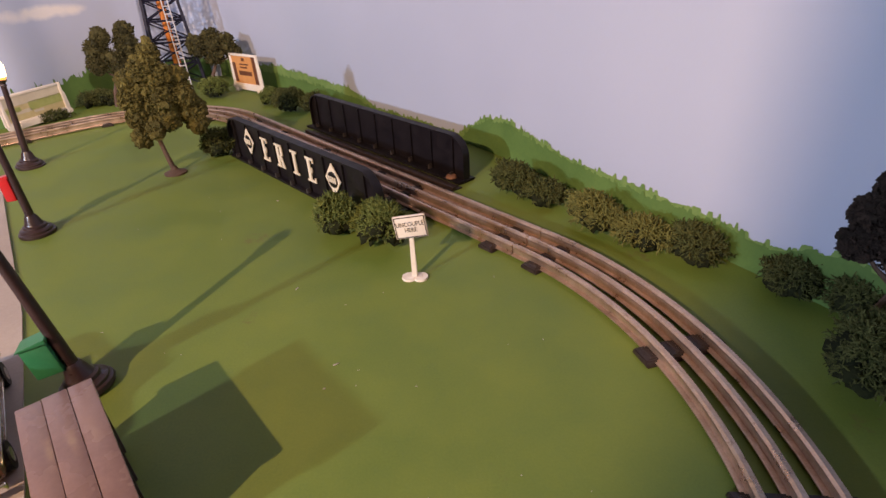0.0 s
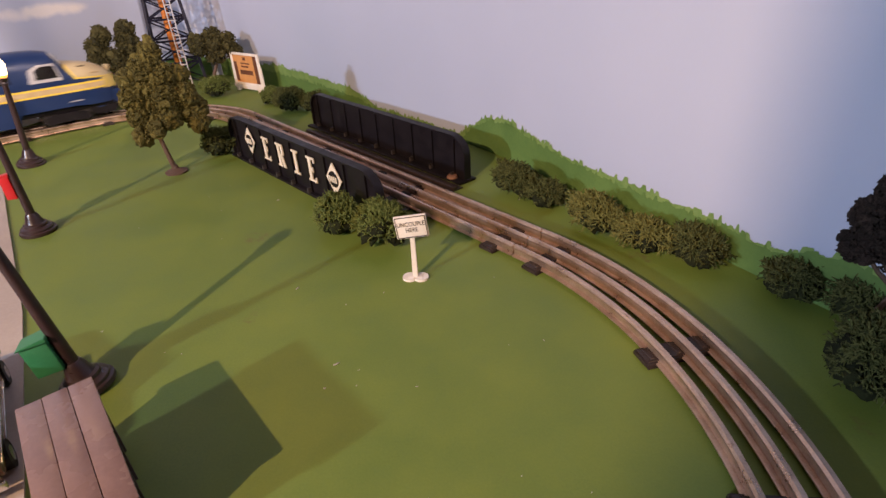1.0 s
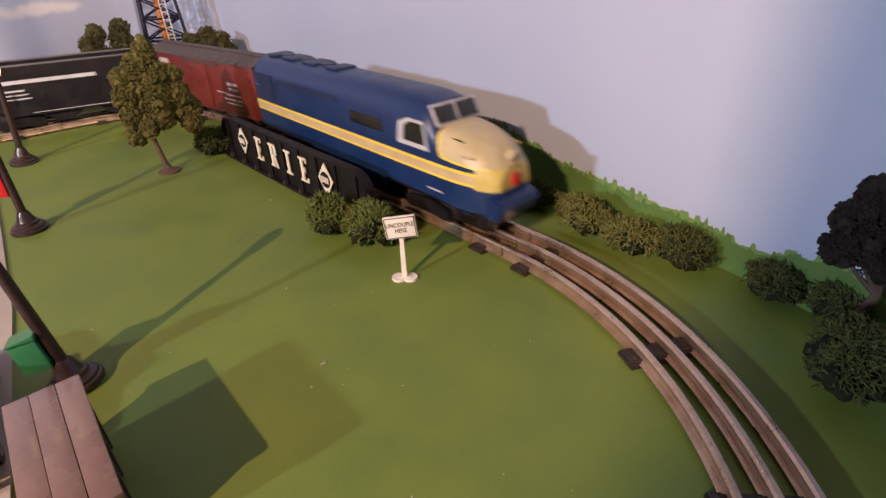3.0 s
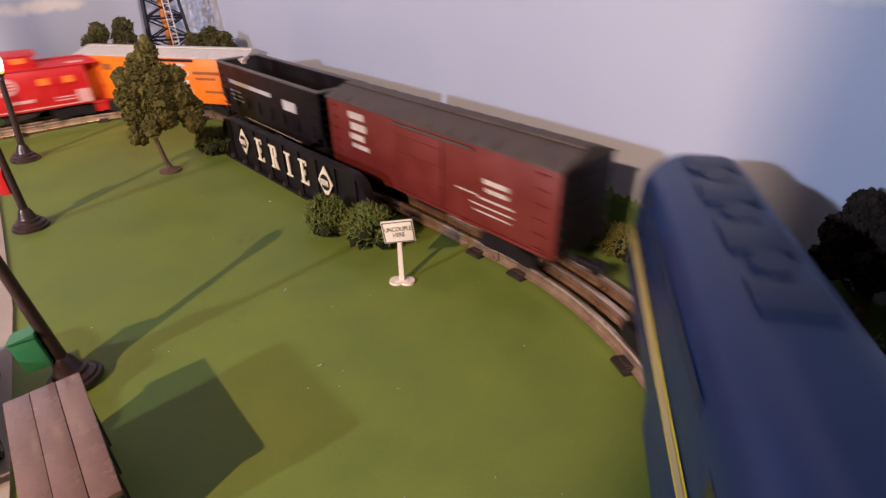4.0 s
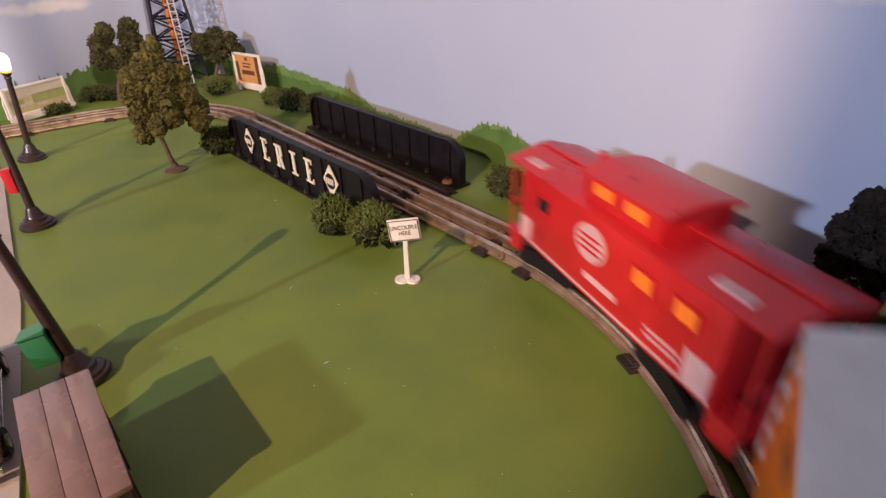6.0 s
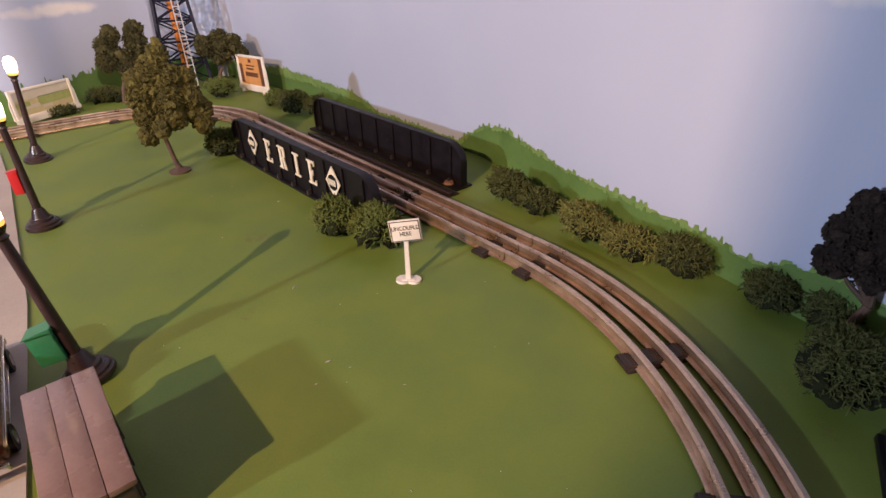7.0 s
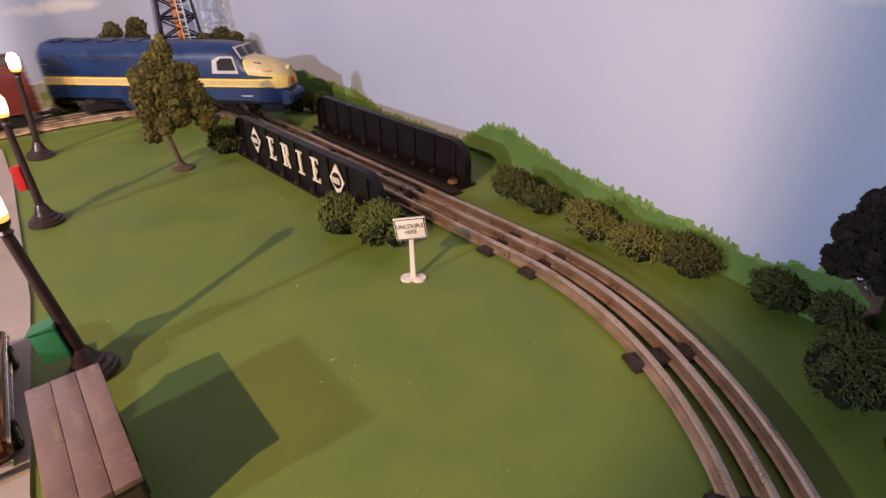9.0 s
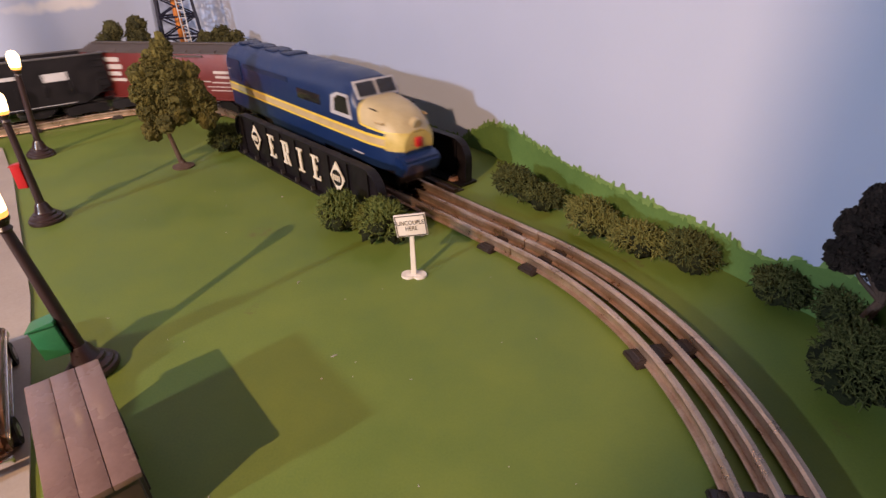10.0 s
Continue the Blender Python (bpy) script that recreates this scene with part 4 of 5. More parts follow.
def house_car(name, label, length, mat, roof, ends, eave, floor=0.031, w=0.0275):
    c = thing(name, label, "train car", group="freight cars of the train")
    L = length / 2
    body = part("body", boxed(-L, L, -w, w, floor, eave, bevel=0.0007), mat, c)
    r = part("roof", gable(length + 0.003, w, eave, eave + 0.0085), roof, c, m=pose(0, 0, 0, 0, 0, 90))
    part("roofwalk", boxed(-L, L, -0.0055, 0.0055, eave + 0.0088, eave + 0.0104, bevel=0.0003), roof, c)
    for i in range(12):
        x = -L + length * (i + 0.5) / 12
        part("roof_rib", prism([(-w - 0.001, eave + 0.0014), (0, eave + 0.0086), (w + 0.001, eave + 0.0014), (w + 0.001, eave + 0.0022), (0, eave + 0.0096), (-w - 0.001, eave + 0.0022)], -0.0006, 0.0006), roof, r, m=pose(0, -x, 0))
    for k in (-1, 1):
        e = part("end_panel", boxed(k * L - 0.0008, k * L + 0.0008, -w + 0.001, w - 0.001, floor + 0.001, eave - 0.0005), ends, c)
        for i in range(7):
            z = floor + 0.007 + i * (eave - floor - 0.012) / 6
            part("end_rib", boxed(k * (L + 0.0010) - 0.0010, k * (L + 0.0010) + 0.0010, -w + 0.003, w - 0.003, z - 0.0014, z + 0.0014, bevel=0.0006), ends, e)
        coupler(c, k * (L - 0.002), k)
        for y in (-w - 0.0012, w + 0.0012):
            for i in range(6):
                z = floor + 0.004 + i * 0.0105
                part("ladder_rung", boxed(k * L - k * 0.012 - 0.004, k * L - k * 0.012 + 0.004, y - 0.0006, y + 0.0006, z, z + 0.0012), mat, c)
    part("underframe", boxed(-L + 0.006, L - 0.006, -0.012, 0.012, 0.0255, floor + 0.0005, bevel=0.001), BLACKPLASTIC, c)
    part("brake_tank", boxed(-0.02, 0.02, -0.018, 0.018, 0.020, 0.027, bevel=0.003), BLACKPLASTIC, c)
    truck(c, -L + 0.040)
    truck(c, L - 0.040)
    return c, body, L, w


def boxcar():
    c, body, L, w = house_car("boxcar", "maroon toy boxcar with dark brown roof and white markings", 0.252, MAROON, ROOFBROWN, BLACKPLASTIC, 0.0925)
    for k in (-1, 1):
        y = k * (w + 0.0008)
        d = part("door", boxed(-0.026, 0.026, y - 0.0008, y + 0.0008, 0.034, 0.088, bevel=0.0004), MAROON, c)
        for z in (0.050, 0.066, 0.080):
            part("door_rib", boxed(-0.025, 0.025, y + k * 0.0010 - 0.0004, y + k * 0.0010 + 0.0004, z, z + 0.0015), MAROON, d)
        part("door_rail", boxed(-0.030, 0.056, y - 0.0012, y + 0.0012, 0.0885, 0.0905), ROOFBROWN, c)
        part("sill", boxed(-L + 0.004, L - 0.004, y - 0.0005, y + 0.0005, 0.0312, 0.0335), MAROON, c)
        bars(body, WHITEPRINT, k * (w + 0.0003), [(-0.092, -0.070, 0.0805, 0.0865), (-0.090, -0.068, 0.0705, 0.0770), (-0.092, -0.072, 0.0615, 0.0670), (-0.090, -0.066, 0.0540, 0.0580)], "white painted marking")
        bars(body, WHITEPRINT, k * (w + 0.0003), [(0.066, 0.088, 0.0670, 0.0705), (0.068, 0.088, 0.0610, 0.0640), (0.040, 0.060, 0.0560, 0.0572), (0.062, 0.092, 0.0545, 0.0560), (0.054, 0.092, 0.0490, 0.0500), (0.058, 0.090, 0.0440, 0.0450)], "white painted marking")
    return c


def reefer():
    c, body, L, w = house_car("refrigerator_car", "orange toy refrigerator car with silver grey roof and ends", 0.244, ORANGE, ROOFGREY, ROOFGREY, 0.0905)
    for k in (-1, 1):
        y = k * (w + 0.0008)
        d = part("door", boxed(-0.020, 0.020, y - 0.0008, y + 0.0008, 0.034, 0.0855, bevel=0.0004), ORANGE, c)
        part("door_rail", boxed(-0.022, 0.052, y - 0.0011, y + 0.0011, 0.0862, 0.0892), BLACKPLASTIC, c)
        part("lower_rail", boxed(-0.022, 0.052, y - 0.0011, y + 0.0011, 0.0312, 0.0335), BLACKPLASTIC, c)
        for k2 in (-1, 1):
            part("corner_post", boxed(k2 * (L - 0.0035) - 0.0030, k2 * (L - 0.0035) + 0.0030, y - 0.0005, y + 0.0005, 0.0315, 0.0900), ROOFGREY, c, "silver grey corner strip")
        bars(body, DARKPRINT, k * (w + 0.0003), [(-0.086, -0.072, 0.072, 0.080), (-0.068, -0.050, 0.054, 0.056), (-0.060, -0.046, 0.049, 0.051), (-0.050, -0.036, 0.058, 0.068), (0.048, 0.084, 0.0700, 0.0740), (0.050, 0.078, 0.0630, 0.0660), (0.060, 0.090, 0.0460, 0.0490)], "dark brown marking")
        bars(body, WHITEPRINT, k * (w + 0.0003), [(0.026, 0.040, 0.0800, 0.0840), (0.028, 0.042, 0.0680, 0.0740), (0.028, 0.040, 0.0560, 0.0620), (0.030, 0.042, 0.0440, 0.0490)], "white painted marking")
    return c


def hopper():
    c = thing("hopper_car", "black open-topped toy hopper car with white markings", "train car", group="freight cars of the train")
    L, w, top = 0.115, 0.0275, 0.0925
    for k in (-1, 1):
        part("side", prism([(-L, 0.050), (-L + 0.034, 0.031), (L - 0.034, 0.031), (L, 0.050), (L, top), (-L, top)], k * w - 0.001, k * w + 0.001), BLACKPLASTIC, c)
        part("top_rim", boxed(-L, L, k * w - 0.0022, k * w + 0.0022, top, top + 0.0022, bevel=0.0005), GREYRIM, c)
        for i in range(8):
            x = -L + 0.014 + i * (2 * L - 0.028) / 7
            part("side_rib", boxed(x - 0.0011, x + 0.0011, k * (w + 0.0016) - 0.0010, k * (w + 0.0016) + 0.0010, 0.046, 0.060, bevel=0.0003), BLACKPLASTIC, c)
        part("end_rim", boxed(k * L - 0.0020, k * L + 0.0020, -w, w, top, top + 0.0022, bevel=0.0005), GREYRIM, c)
        bm = bmesh.new()
        p = [bm.verts.new(v) for v in ((k * L, -w, top), (k * L, w, top), (k * (L - 0.050), w, 0.036), (k * (L - 0.050), -w, 0.036))]
        q = [bm.verts.new(v.co + Vector((0, 0, -0.0015))) for v in p]
        bm.faces.new(p)
        bm.faces.new(q)
        for i in range(4):
            j = (i + 1) % 4
            bm.faces.new((p[i], p[j], q[j], q[i]))
        part("slope_sheet", bm, BLACKPLASTIC, c)
        for y in (-w + 0.002, w - 0.002):
            bm = bmesh.new()
            rod(bm, (k * (L - 0.002), y, 0.030), (k * (L - 0.002), y, top), 0.0013, n=6)
            part("end_post", bm, BLACKPLASTIC, c)
        for i in range(7):
            z = 0.034 + i * 0.0085
            part("grab_iron", boxed(k * L - 0.0006, k * L + 0.0006, -w + 0.002, -w + 0.016, z, z + 0.0012), BLACKPLASTIC, c)
            part("grab_iron", boxed(k * (L - 0.008) - 0.005, k * (L - 0.008) + 0.005, -w - 0.0026, -w - 0.0016, z, z + 0.0012), BLACKPLASTIC, c)
        part("end_platform", boxed(min(k * (L - 0.05), k * L), max(k * (L - 0.05), k * L), -0.020, 0.020, 0.0280, 0.0305, bevel=0.0006), BLACKPLASTIC, c)
        bars(c, GREYTRIM, k * (w + 0.0013), [(-0.086, 0.018, 0.0715, 0.0760), (-0.086, -0.060, 0.0620, 0.0640), (-0.086, -0.058, 0.0570, 0.0585), (-0.084, -0.056, 0.0520, 0.0535), (-0.06, 0.07, 0.0335, 0.0342), (0.044, 0.070, 0.0640, 0.0745)], "white painted marking")
        coupler(c, k * (L - 0.002), k)
    for x in (-0.030, 0.030):
        part("discharge_chute", prism([(x - 0.024, 0.032), (x - 0.008, 0.0175), (x + 0.008, 0.0175), (x + 0.024, 0.032)], -0.022, 0.022, 0.0008), BLACKPLASTIC, c)
    part("floor_plate", boxed(-L + 0.048, L - 0.048, -w, w, 0.0345, 0.0365), BLACKPLASTIC, c)
    truck(c, -L + 0.034)
    truck(c, L - 0.034)
    return c


def caboose():
    c = thing("caboose", "red toy caboose with cupola, lit windows and white markings", "train car")
    L, w, floor, eave = 0.087, 0.0275, 0.031, 0.084
    body = part("body", boxed(-L + 0.014, L - 0.014, -w, w, floor, eave, bevel=0.0007), RED, c)
    r = part("roof", gable(2 * L + 0.002, w, eave, eave + 0.0075, 0.0022), RED, c, m=pose(0, 0, 0, 0, 0, 90))
    part("roofwalk", boxed(-L, L, -0.0045, 0.0045, eave + 0.0078, eave + 0.0092, bevel=0.0003), RED, c)
    cx = 0.004
    cup = part("cupola", boxed(cx - 0.026, cx + 0.026, -0.0225, 0.0225, eave + 0.002, eave + 0.0170, bevel=0.0008), RED, c)
    part("cupola_roof", gable(0.059, 0.0225, eave + 0.0170, eave + 0.0225, 0.0020), RED, cup, m=pose(cx, 0, 0, 0, 0, 90))
    for k in (-1, 1):
        for x in (-0.011, 0.011):
            part("cupola_window", boxed(cx + x - 0.0065, cx + x + 0.0065, k * 0.0227 - 0.0004, k * 0.0227 + 0.0004, eave + 0.0085, eave + 0.0150), WINDOWGLOW, cup)
        for x in (-0.048, 0.030, 0.054):
            part("window", boxed(x - 0.0055, x + 0.0055, k * (w + 0.0002) - 0.0004, k * (w + 0.0002) + 0.0004, 0.063, 0.072), WINDOWGLOW if x > 0 else GLASSDARK, body)
            part("window_frame", slab_shape([(x - 0.007, x - 0.0055, 0.0615, 0.0735), (x + 0.0055, x + 0.007, 0.0615, 0.0735), (x - 0.0055, x + 0.0055, 0.072, 0.0735), (x - 0.0055, x + 0.0055, 0.0615, 0.063)], k * (w + 0.0004) - 0.0006, k * (w + 0.0004) + 0.0006), RED, body)
        bm = bmesh.new()
        rod(bm, (-0.006, k * (w - 0.0002), 0.066), (-0.006, k * (w + 0.0006), 0.066), 0.0115, n=28)
        part("emblem", bm, PALERED, body, "round white emblem")
        bars(body, RED, k * (w + 0.0008), [(-0.014, 0.002, 0.0690, 0.0705), (-0.015, 0.003, 0.0650, 0.0665), (-0.014, 0.002, 0.0610, 0.0625)], "red bars on the emblem")
        bars(body, PALERED, k * (w + 0.0003), [(-0.071, 0.072, 0.0335, 0.0350), (-0.008, 0.016, 0.0430, 0.0470), (0.036, 0.056, 0.0400, 0.0415), (0.036, 0.056, 0.0440, 0.0455), (0.058, 0.071, 0.0352, 0.0520), (-0.071, -0.060, 0.0352, 0.0500)], "white painted marking")
        part("platform", boxed(min(k * (L - 0.015), k * L), max(k * (L - 0.015), k * L), -w, w, 0.0285, 0.0315, bevel=0.0005), RED, c)
        rail = bmesh.new()
        for y in (-0.026, -0.013, 0.013, 0.026):
            rod(rail, (k * (L - 0.002), y, 0.031), (k * (L - 0.002), y, 0.052 if abs(y) < 0.02 else eave), 0.0009, n=6)
        rod(rail, (k * (L - 0.002), -0.026, 0.052), (k * (L - 0.002), 0.026, 0.052), 0.0010, n=6)
        part("end_railing", rail, RED, c)
        part("step", boxed(k * (L - 0.008) - 0.006, k * (L - 0.008) + 0.006, -w, w, 0.0175, 0.0195), RED, c)
        part("step_side", boxed(k * (L - 0.008) - 0.0065, k * (L - 0.008) + 0.0065, -w + 0.001, -w + 0.003, 0.0175, 0.0300), RED, c)
        part("roof_hatch_patch", boxed(k * 0.066 - 0.008, k * 0.066 + 0.008, -0.024, -0.016, eave + 0.0030, eave + 0.0046), PALERED, c, "worn pale roof patch", m=pose(0, 0, 0, 0, 0, 0))
        coupler(c, k * (L - 0.002), k)
    bm = bmesh.new()
    rod(bm, (-0.045, 0.010, eave), (-0.045, 0.010, eave + 0.016), 0.0025, n=10)
    part("stove_pipe", bm, RED, c)
    part("underframe", boxed(-L + 0.006, L - 0.006, -0.012, 0.012, 0.0255, floor + 0.0005, bevel=0.001), BLACKPLASTIC, c)
    truck(c, -L + 0.036)
    truck(c, L - 0.036)
    return c


GREYRIM = surface("worn_grey_rim", (0.06, 0.055, 0.06), (0.11, 0.10, 0.105), 0.45, 60)

# cars from the front: builder, distance of its middle behind the nose, distance between its trucks, size, length over the pattern's
ORDER = [(locomotive, 0.204, 0.226, 1.04, 1.17), (boxcar, 0.580, 0.184, 1.06, 1.067), (hopper, 0.872, 0.176, 1.06, 1.086), (reefer, 1.188, 0.183, 1.06, 1.115), (caboose, 1.467, 0.125, 1.04, 1.225)]

# way of the nose along the track, time by time
NOSE = [(0.0, -1.189), (0.7, -0.927), (1.0, -0.833), (1.5, -0.622), (1.8, -0.527), (2.0, -0.450), (2.2, -0.362), (2.8, -0.092), (3.3, 0.137), (3.5, 0.228), (4.0, 0.490), (4.5, 0.760), (5.0, 1.027), (5.5, 1.310), (5.7, 1.410),
        (6.2, 1.685), (6.8, 1.970), (7.4, 2.220), (8.0, LOOP - 0.927), (8.2, LOOP - 0.857), (8.6, LOOP - 0.661), (9.0, LOOP - 0.522), (9.3, LOOP - 0.407), (9.5, LOOP - 0.330), (9.8, LOOP - 0.208), (10.0, LOOP - 0.133)]
SLOWED = [(-1.60, -1.60), (-0.95, -0.880), (-0.60, -0.580), (-0.45, -0.45), (9.0, 9.0)]


def eased(u):
    """The cars close up a little in the tight far curve, where they buffer."""
    u = (u + 1.6) % LOOP - 1.6
    for (a, p), (b, q) in zip(SLOWED, SLOWED[1:]):
        if u <= b:
            return p + (q - p) * (u - a) / (b - a)
    return u


def nose_at(t):
    """Smooth way through the rows of NOSE."""
    pts = NOSE
    i = max(0, min(len(pts) - 2, max(k for k in range(len(pts)) if pts[k][0] <= t + 1e-9)))

    def slope(k):
        a, b = pts[max(k - 1, 0)], pts[min(k + 1, len(pts) - 1)]
        return (b[1] - a[1]) / (b[0] - a[0])
    (t0, s0), (t1, s1) = pts[i], pts[i + 1]
    h = t1 - t0
    u = (t - t0) / h
    return (2 * u ** 3 - 3 * u * u + 1) * s0 + (u ** 3 - 2 * u * u + u) * h * slope(i) + (-2 * u ** 3 + 3 * u * u) * s1 + (u ** 3 - u * u) * h * slope(i + 1)


def car_pose(s, wheelbase):
    xa, ya, _ = on_track(s + wheelbase / 2)
    xb, yb, _ = on_track(s - wheelbase / 2)
    return (xa + xb) / 2, (ya + yb) / 2, math.degrees(math.atan2(ya - yb, xa - xb))


def turned(rows):
    """Keeps angles running on without jumps."""
    out, last = [], None
    for t, x, y, a in rows:
        while last is not None and a - last > 180:
            a -= 360
        while last is not None and a - last < -180:
            a += 360
        last = a
        out.append((t, x, y, a))
    return out


def lengthened(c, k):
    """Draws a car's parts out along its length, all but the trucks, which only move apart."""
    trucks = [t for t, parent, at in TRUCKS if parent is c]

    def walk_down(ob, m):
        for ch in ob.children:
            if ch in trucks:
                continue
            mm = m @ ch.matrix_basis
            ch.data.transform(mm.inverted() @ Matrix.Diagonal((k, 1, 1, 1)) @ mm)
            walk_down(ch, mm)
    walk_down(c, Matrix.Identity(4))
    for i, (t, parent, at) in enumerate(TRUCKS):
        if parent is c:
            TRUCKS[i] = (t, parent, at * k)
    return c


def motions():
    times = [i / 10 for i in range(101)]
    for c, back_by, wheelbase, size in TRAIN:
        rows = turned([(t, *car_pose(eased(nose_at(t) - back_by), wheelbase * size)) for t in times])
        c.scale = (size, size, size)
        walk(c, [(t, pose(x, y, RAIL_TOP * (1 - size), 0, 0, a)) for t, x, y, a in rows])
        for bogie, parent, at in TRUCKS:
            if parent is c:
                local = []
                for t, x, y, a in rows:
                    h = math.degrees(on_track(eased(nose_at(t) - back_by) + at * size)[2])
                    local.append((t, pose(at, 0, 0, 0, 0, (h - a + 180) % 360 - 180)))
                walk(bogie, local)


# ---- build ----
setting()
track()
bridge_deck()
girder(-0.2715, -0.0645, 0.150, 0.0520, 1.5, True)
girder(-0.2995, 0.0640, 0.157, 0.0480, 0.0, False)
uncouple_sign()
street_lamp(-0.2190, 0.2223, GREENBOX, ", a green box on its post", 0.030, 0.014, 25, 0.021, -7.0, 0.967)
street_lamp(-0.3905, 0.4273, RED, ", a red box on its post", 0.048, 0.0085, 20, 0.022, 1.0, 0.957)
street_lamp(-0.5306, 0.6163, lean=7.0, size=1.0)
POSTER_FIELD = surface("faded_landscape_print", (0.44, 0.36, 0.18), (0.56, 0.47, 0.26), 0.6, 60)
POSTER_GREEN = surface("faded_green_print", (0.26, 0.30, 0.09), (0.36, 0.38, 0.14), 0.6, 90)
POSTER_SKY = surface("faded_sky_print", (0.50, 0.44, 0.34), (0.58, 0.52, 0.42), 0.6, 60)
POSTER_ORANGE = surface("orange_print", (0.55, 0.24, 0.08), (0.66, 0.32, 0.12), 0.5, 80)
POSTER_BROWN = surface("dark_brown_print", (0.10, 0.035, 0.02), (0.16, 0.06, 0.03), 0.5, 80)
billboard(-0.6512, 0.8165, 74.8, 0.1060, 0.0547, (POSTER_FIELD, [((0, 1, 0.62, 1), POSTER_SKY), ((0.40, 1.0, 0.30, 0.66), POSTER_GREEN), ((0.0, 0.25, 0.36, 0.55), POSTER_GREEN), ((0.14, 0.42, 0.26, 0.40), POSTER_SKY), ((0.45, 0.62, 0.16, 0.26), POSTER_SKY)]),
          "white framed billboard with a faded landscape poster")
billboard(-0.3680, 0.9767, -35.8, 0.0806, 0.0670, (POSTER_ORANGE, [((0.0, 0.13, 0.05, 0.75), POSTER_BROWN), ((0.84, 1.0, 0, 1), POSTER_BROWN), ((0.22, 0.75, 0.30, 0.46), POSTER_BROWN), ((0.30, 0.60, 0.56, 0.62), POSTER_BROWN), ((0.30, 0.66, 0.68, 0.73), POSTER_BROWN), ((0.42, 0.54, 0.82, 0.94), POSTER_BROWN)]),
          "white framed billboard with an orange and brown poster")
lattice_tower(-0.5208, 1.0429, 24, 1.211)
plank_platform()
toy_car()
black_post()
crumbs()
tree(-0.3239, 0.5697, ((0, 0, 0, 0.0032), (-0.003, 0, 0.02, 0.0026), (-0.006, 0, 0.044, 0.0022)),
     [(-0.018, 0.003, 0.066, 0.0105), (-0.002, 0.006, 0.076, 0.0135), (0.030, 0, 0.066, 0.0105), (-0.021, 0, 0.046, 0.0085), (0.012, -0.007, 0.085, 0.0125),
      (-0.020, 0, 0.086, 0.0105), (-0.017, 0.002, 0.104, 0.0095), (-0.003, 0.004, 0.097, 0.0125), (-0.001, -0.003, 0.116, 0.0105), (0.010, 0.002, 0.128, 0.0095), (0.013, -0.005, 0.106, 0.0115),
      (0.029, 0.003, 0.102, 0.0095), (0.030, -0.003, 0.084, 0.0120), (0.040, 0.002, 0.068, 0.0090), (0.037, -0.004, 0.053, 0.0080), (0.011, -0.008, 0.062, 0.0095), (-0.004, -0.006, 0.056, 0.0085)],
     21, 0.0058, LEAF_OLIVE, "olive green foam tree on a brown plastic trunk", BARK, turn=28, scale=1.031)
tree(-0.5842, 0.9130, ((0, 0, 0, 0.003), (0.004, 0, 0.02, 0.0026), (0.012, 0, 0.040, 0.002)),
     [(0.020, 0, 0.058, 0.017), (-0.006, 0, 0.060, 0.012), (0.032, 0, 0.045, 0.013), (0.040, 0, 0.099, 0.011), (0.037, 0, 0.082, 0.014), (0.009, 0, 0.094, 0.011), (-0.001, 0, 0.078, 0.014)],
     22, 0.0055, LEAF_DARK, "dark green foam tree close to the backdrop", BARK, 0, turn=31, scale=1.199)
tree(-0.4482, 0.9889, ((0, 0, 0, 0.003), (0.008, 0, 0.020, 0.0026), (0.018, 0, 0.040, 0.002)),
     [(0.020, 0, 0.073, 0.013), (0.038, 0, 0.066, 0.012), (0.0, 0, 0.065, 0.013), (0.018, 0, 0.055, 0.015), (0.046, 0, 0.052, 0.010)],
     23, 0.0052, LEAF_DARK, "dark green foam tree beside the tower", BARK, 0, turn=23, scale=1.252)
tree(0.2353, 0.2399, ((0, 0, 0, 0.0055), (0.003, 0, 0.018, 0.0038), (0.010, 0, 0.046, 0.003)),
     [(-0.010, 0, 0.110, 0.010), (-0.016, 0, 0.092, 0.011), (-0.017, 0, 0.071, 0.010), (0.008, 0, 0.100, 0.015), (0.004, 0, 0.078, 0.016), (0.022, 0, 0.116, 0.014), (0.032, 0, 0.092, 0.017), (0.036, 0, 0.070, 0.014)],
     24, 0.0056, LEAF_SHADED, "brownish foam tree with a thick trunk, shade put into its colour", BARK, 0, turn=-44, scale=0.864)
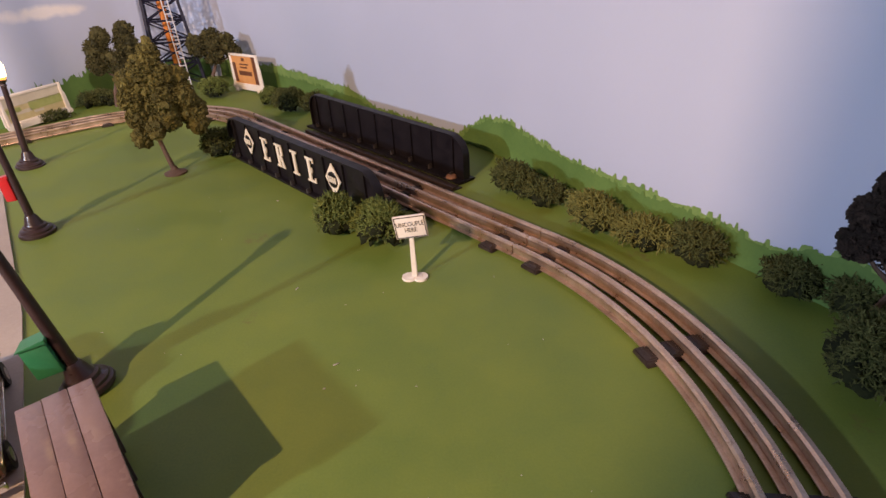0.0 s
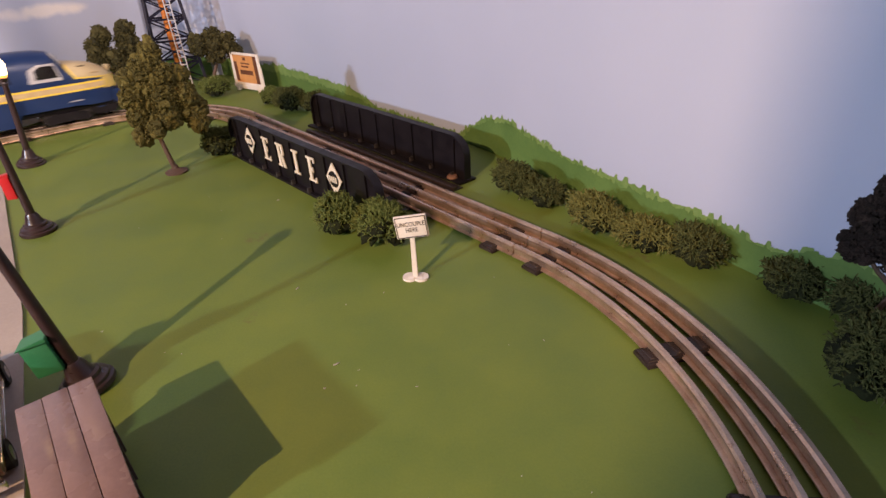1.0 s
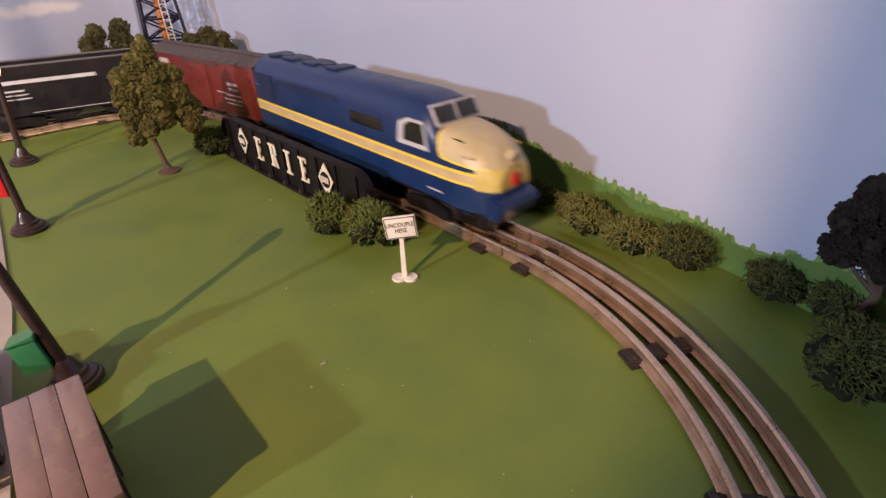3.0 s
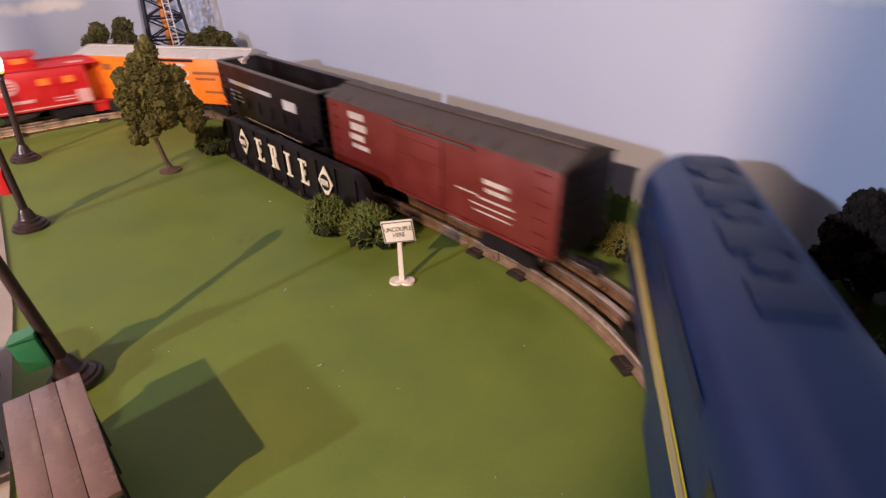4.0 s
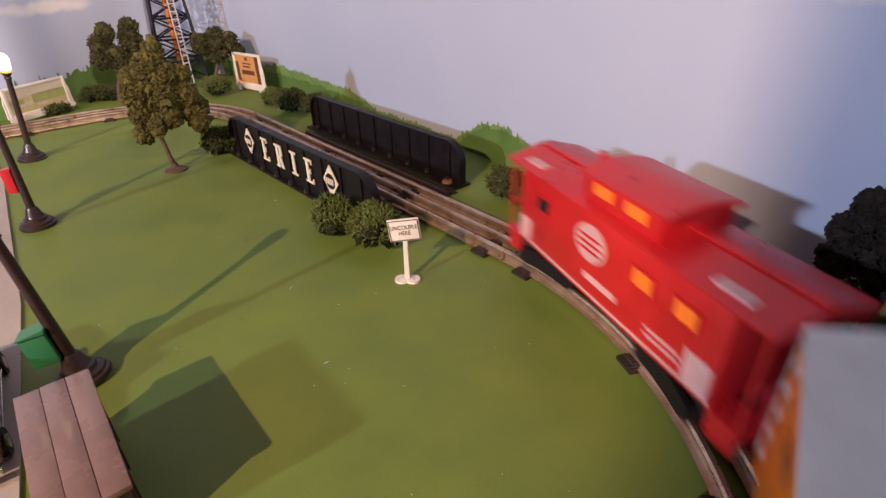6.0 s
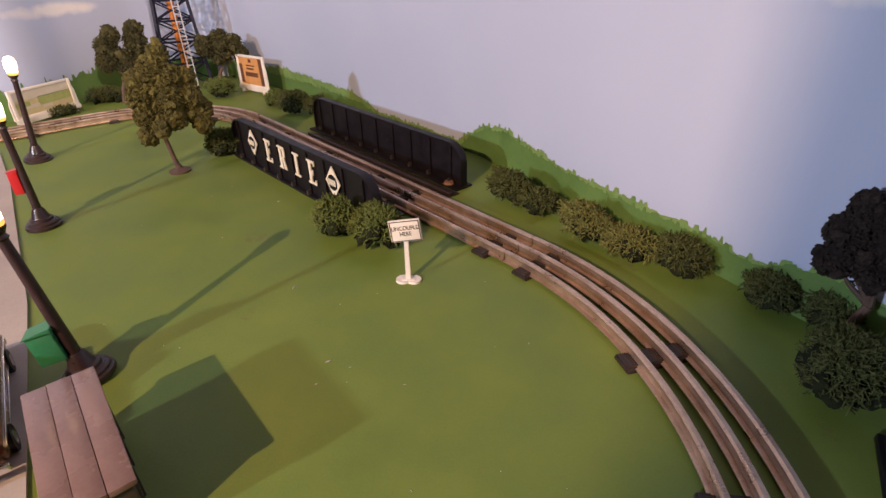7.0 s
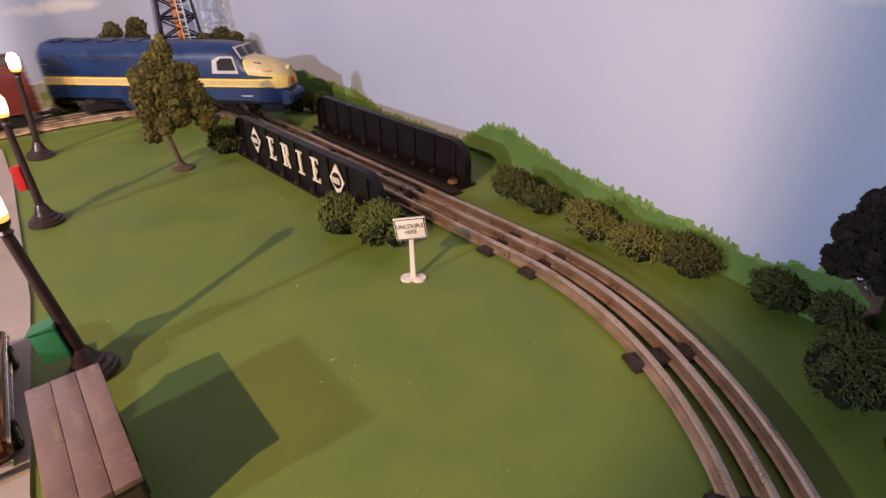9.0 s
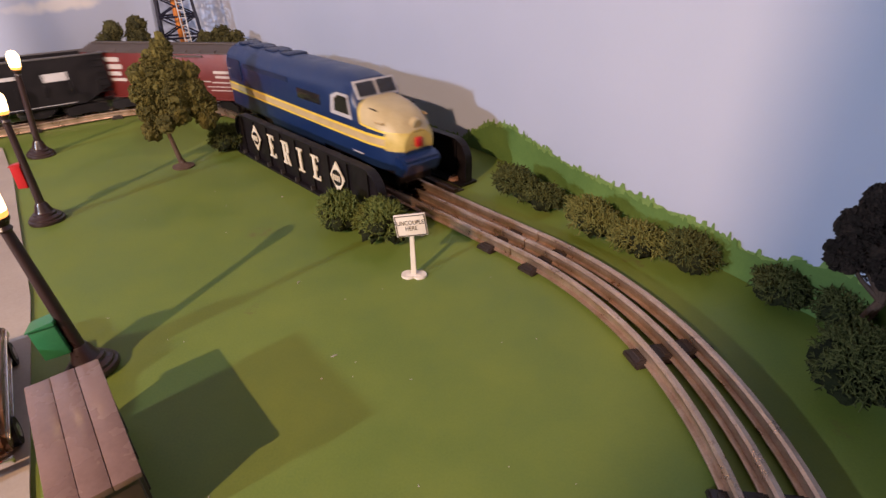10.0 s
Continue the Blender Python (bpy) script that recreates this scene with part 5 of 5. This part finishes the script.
for args in (
        (-0.1025, 0.4040, 0.0220, 0.0185, 0.0370, 6, 31, SPRIG_GREEN, "green lichen bush at the bridge's end"),
        (-0.0610, 0.3805, 0.0270, 0.0190, 0.0400, -14, 32, SPRIG_GREEN, "broad green lichen bush at the bridge's end"),
        (-0.2869, 0.6284, 0.0279, 0.0221, 0.0338, 15, 33, SPRIG_DARK, "dark green lichen bush behind the bridge"),
        (0.0614, 0.4679, 0.0332, 0.0162, 0.0354, -45, 34, SPRIG_DARK, "dark green lichen bush by the backdrop"),
        (0.0860, 0.4433, 0.0250, 0.0153, 0.0237, -35, 35, SPRIG_DARK, "low dark green lichen bush by the backdrop"),
        (0.1182, 0.3903, 0.0331, 0.0156, 0.0329, -56, 36, SPRIG_YELLOW, "yellowish green lichen bush by the backdrop"),
        (0.1482, 0.3573, 0.0296, 0.0156, 0.0275, -45, 37, SPRIG_YELLOW, "yellowish green lichen bush by the backdrop"),
        (0.1777, 0.3342, 0.0249, 0.0162, 0.0306, -56, 38, SPRIG_DARK, "dark green lichen bush by the backdrop"),
        (0.2222, 0.2860, 0.0208, 0.0152, 0.0285, -45, 39, SPRIG_DARK, "dark green lichen bush under the tree"),
        (0.2473, 0.2605, 0.0194, 0.0150, 0.0283, -45, 40, SPRIG_DARK, "dark green lichen bush under the tree"),
        (0.2135, 0.1990, 0.0256, 0.0205, 0.0470, -44, 41, SPRIG_DARK, "large dark green lichen bush by the track"),
        (-0.2531, 0.8241, 0.0314, 0.0208, 0.0383, -8, 42, SPRIG_DARK, "dark green lichen bush behind the track"),
        (-0.2126, 0.8145, 0.0226, 0.0168, 0.0291, -8, 43, SPRIG_DARK, "small dark green lichen bush behind the track"),
        (-0.2963, 0.8722, 0.0210, 0.0160, 0.0263, -8, 44, SPRIG_GREEN, "small green lichen bush beside the billboard"),
        (-0.4175, 0.9420, 0.0290, 0.0199, 0.0377, 14, 45, SPRIG_GREEN, "green lichen bush below the tower"),
        (-0.6461, 0.8294, 0.0373, 0.0119, 0.0155, 54, 46, SPRIG_DARK, "low dark lichen strip before the billboard"),
        (-0.6140, 0.9224, 0.0432, 0.0175, 0.0275, 26, 47, SPRIG_DARK, "dark green lichen bush by the backdrop")):
    lichen_bush(*args)
TRAIN = [(lengthened(build(), k), back_by, wheelbase, size) for build, back_by, wheelbase, size, k in ORDER]
motions()
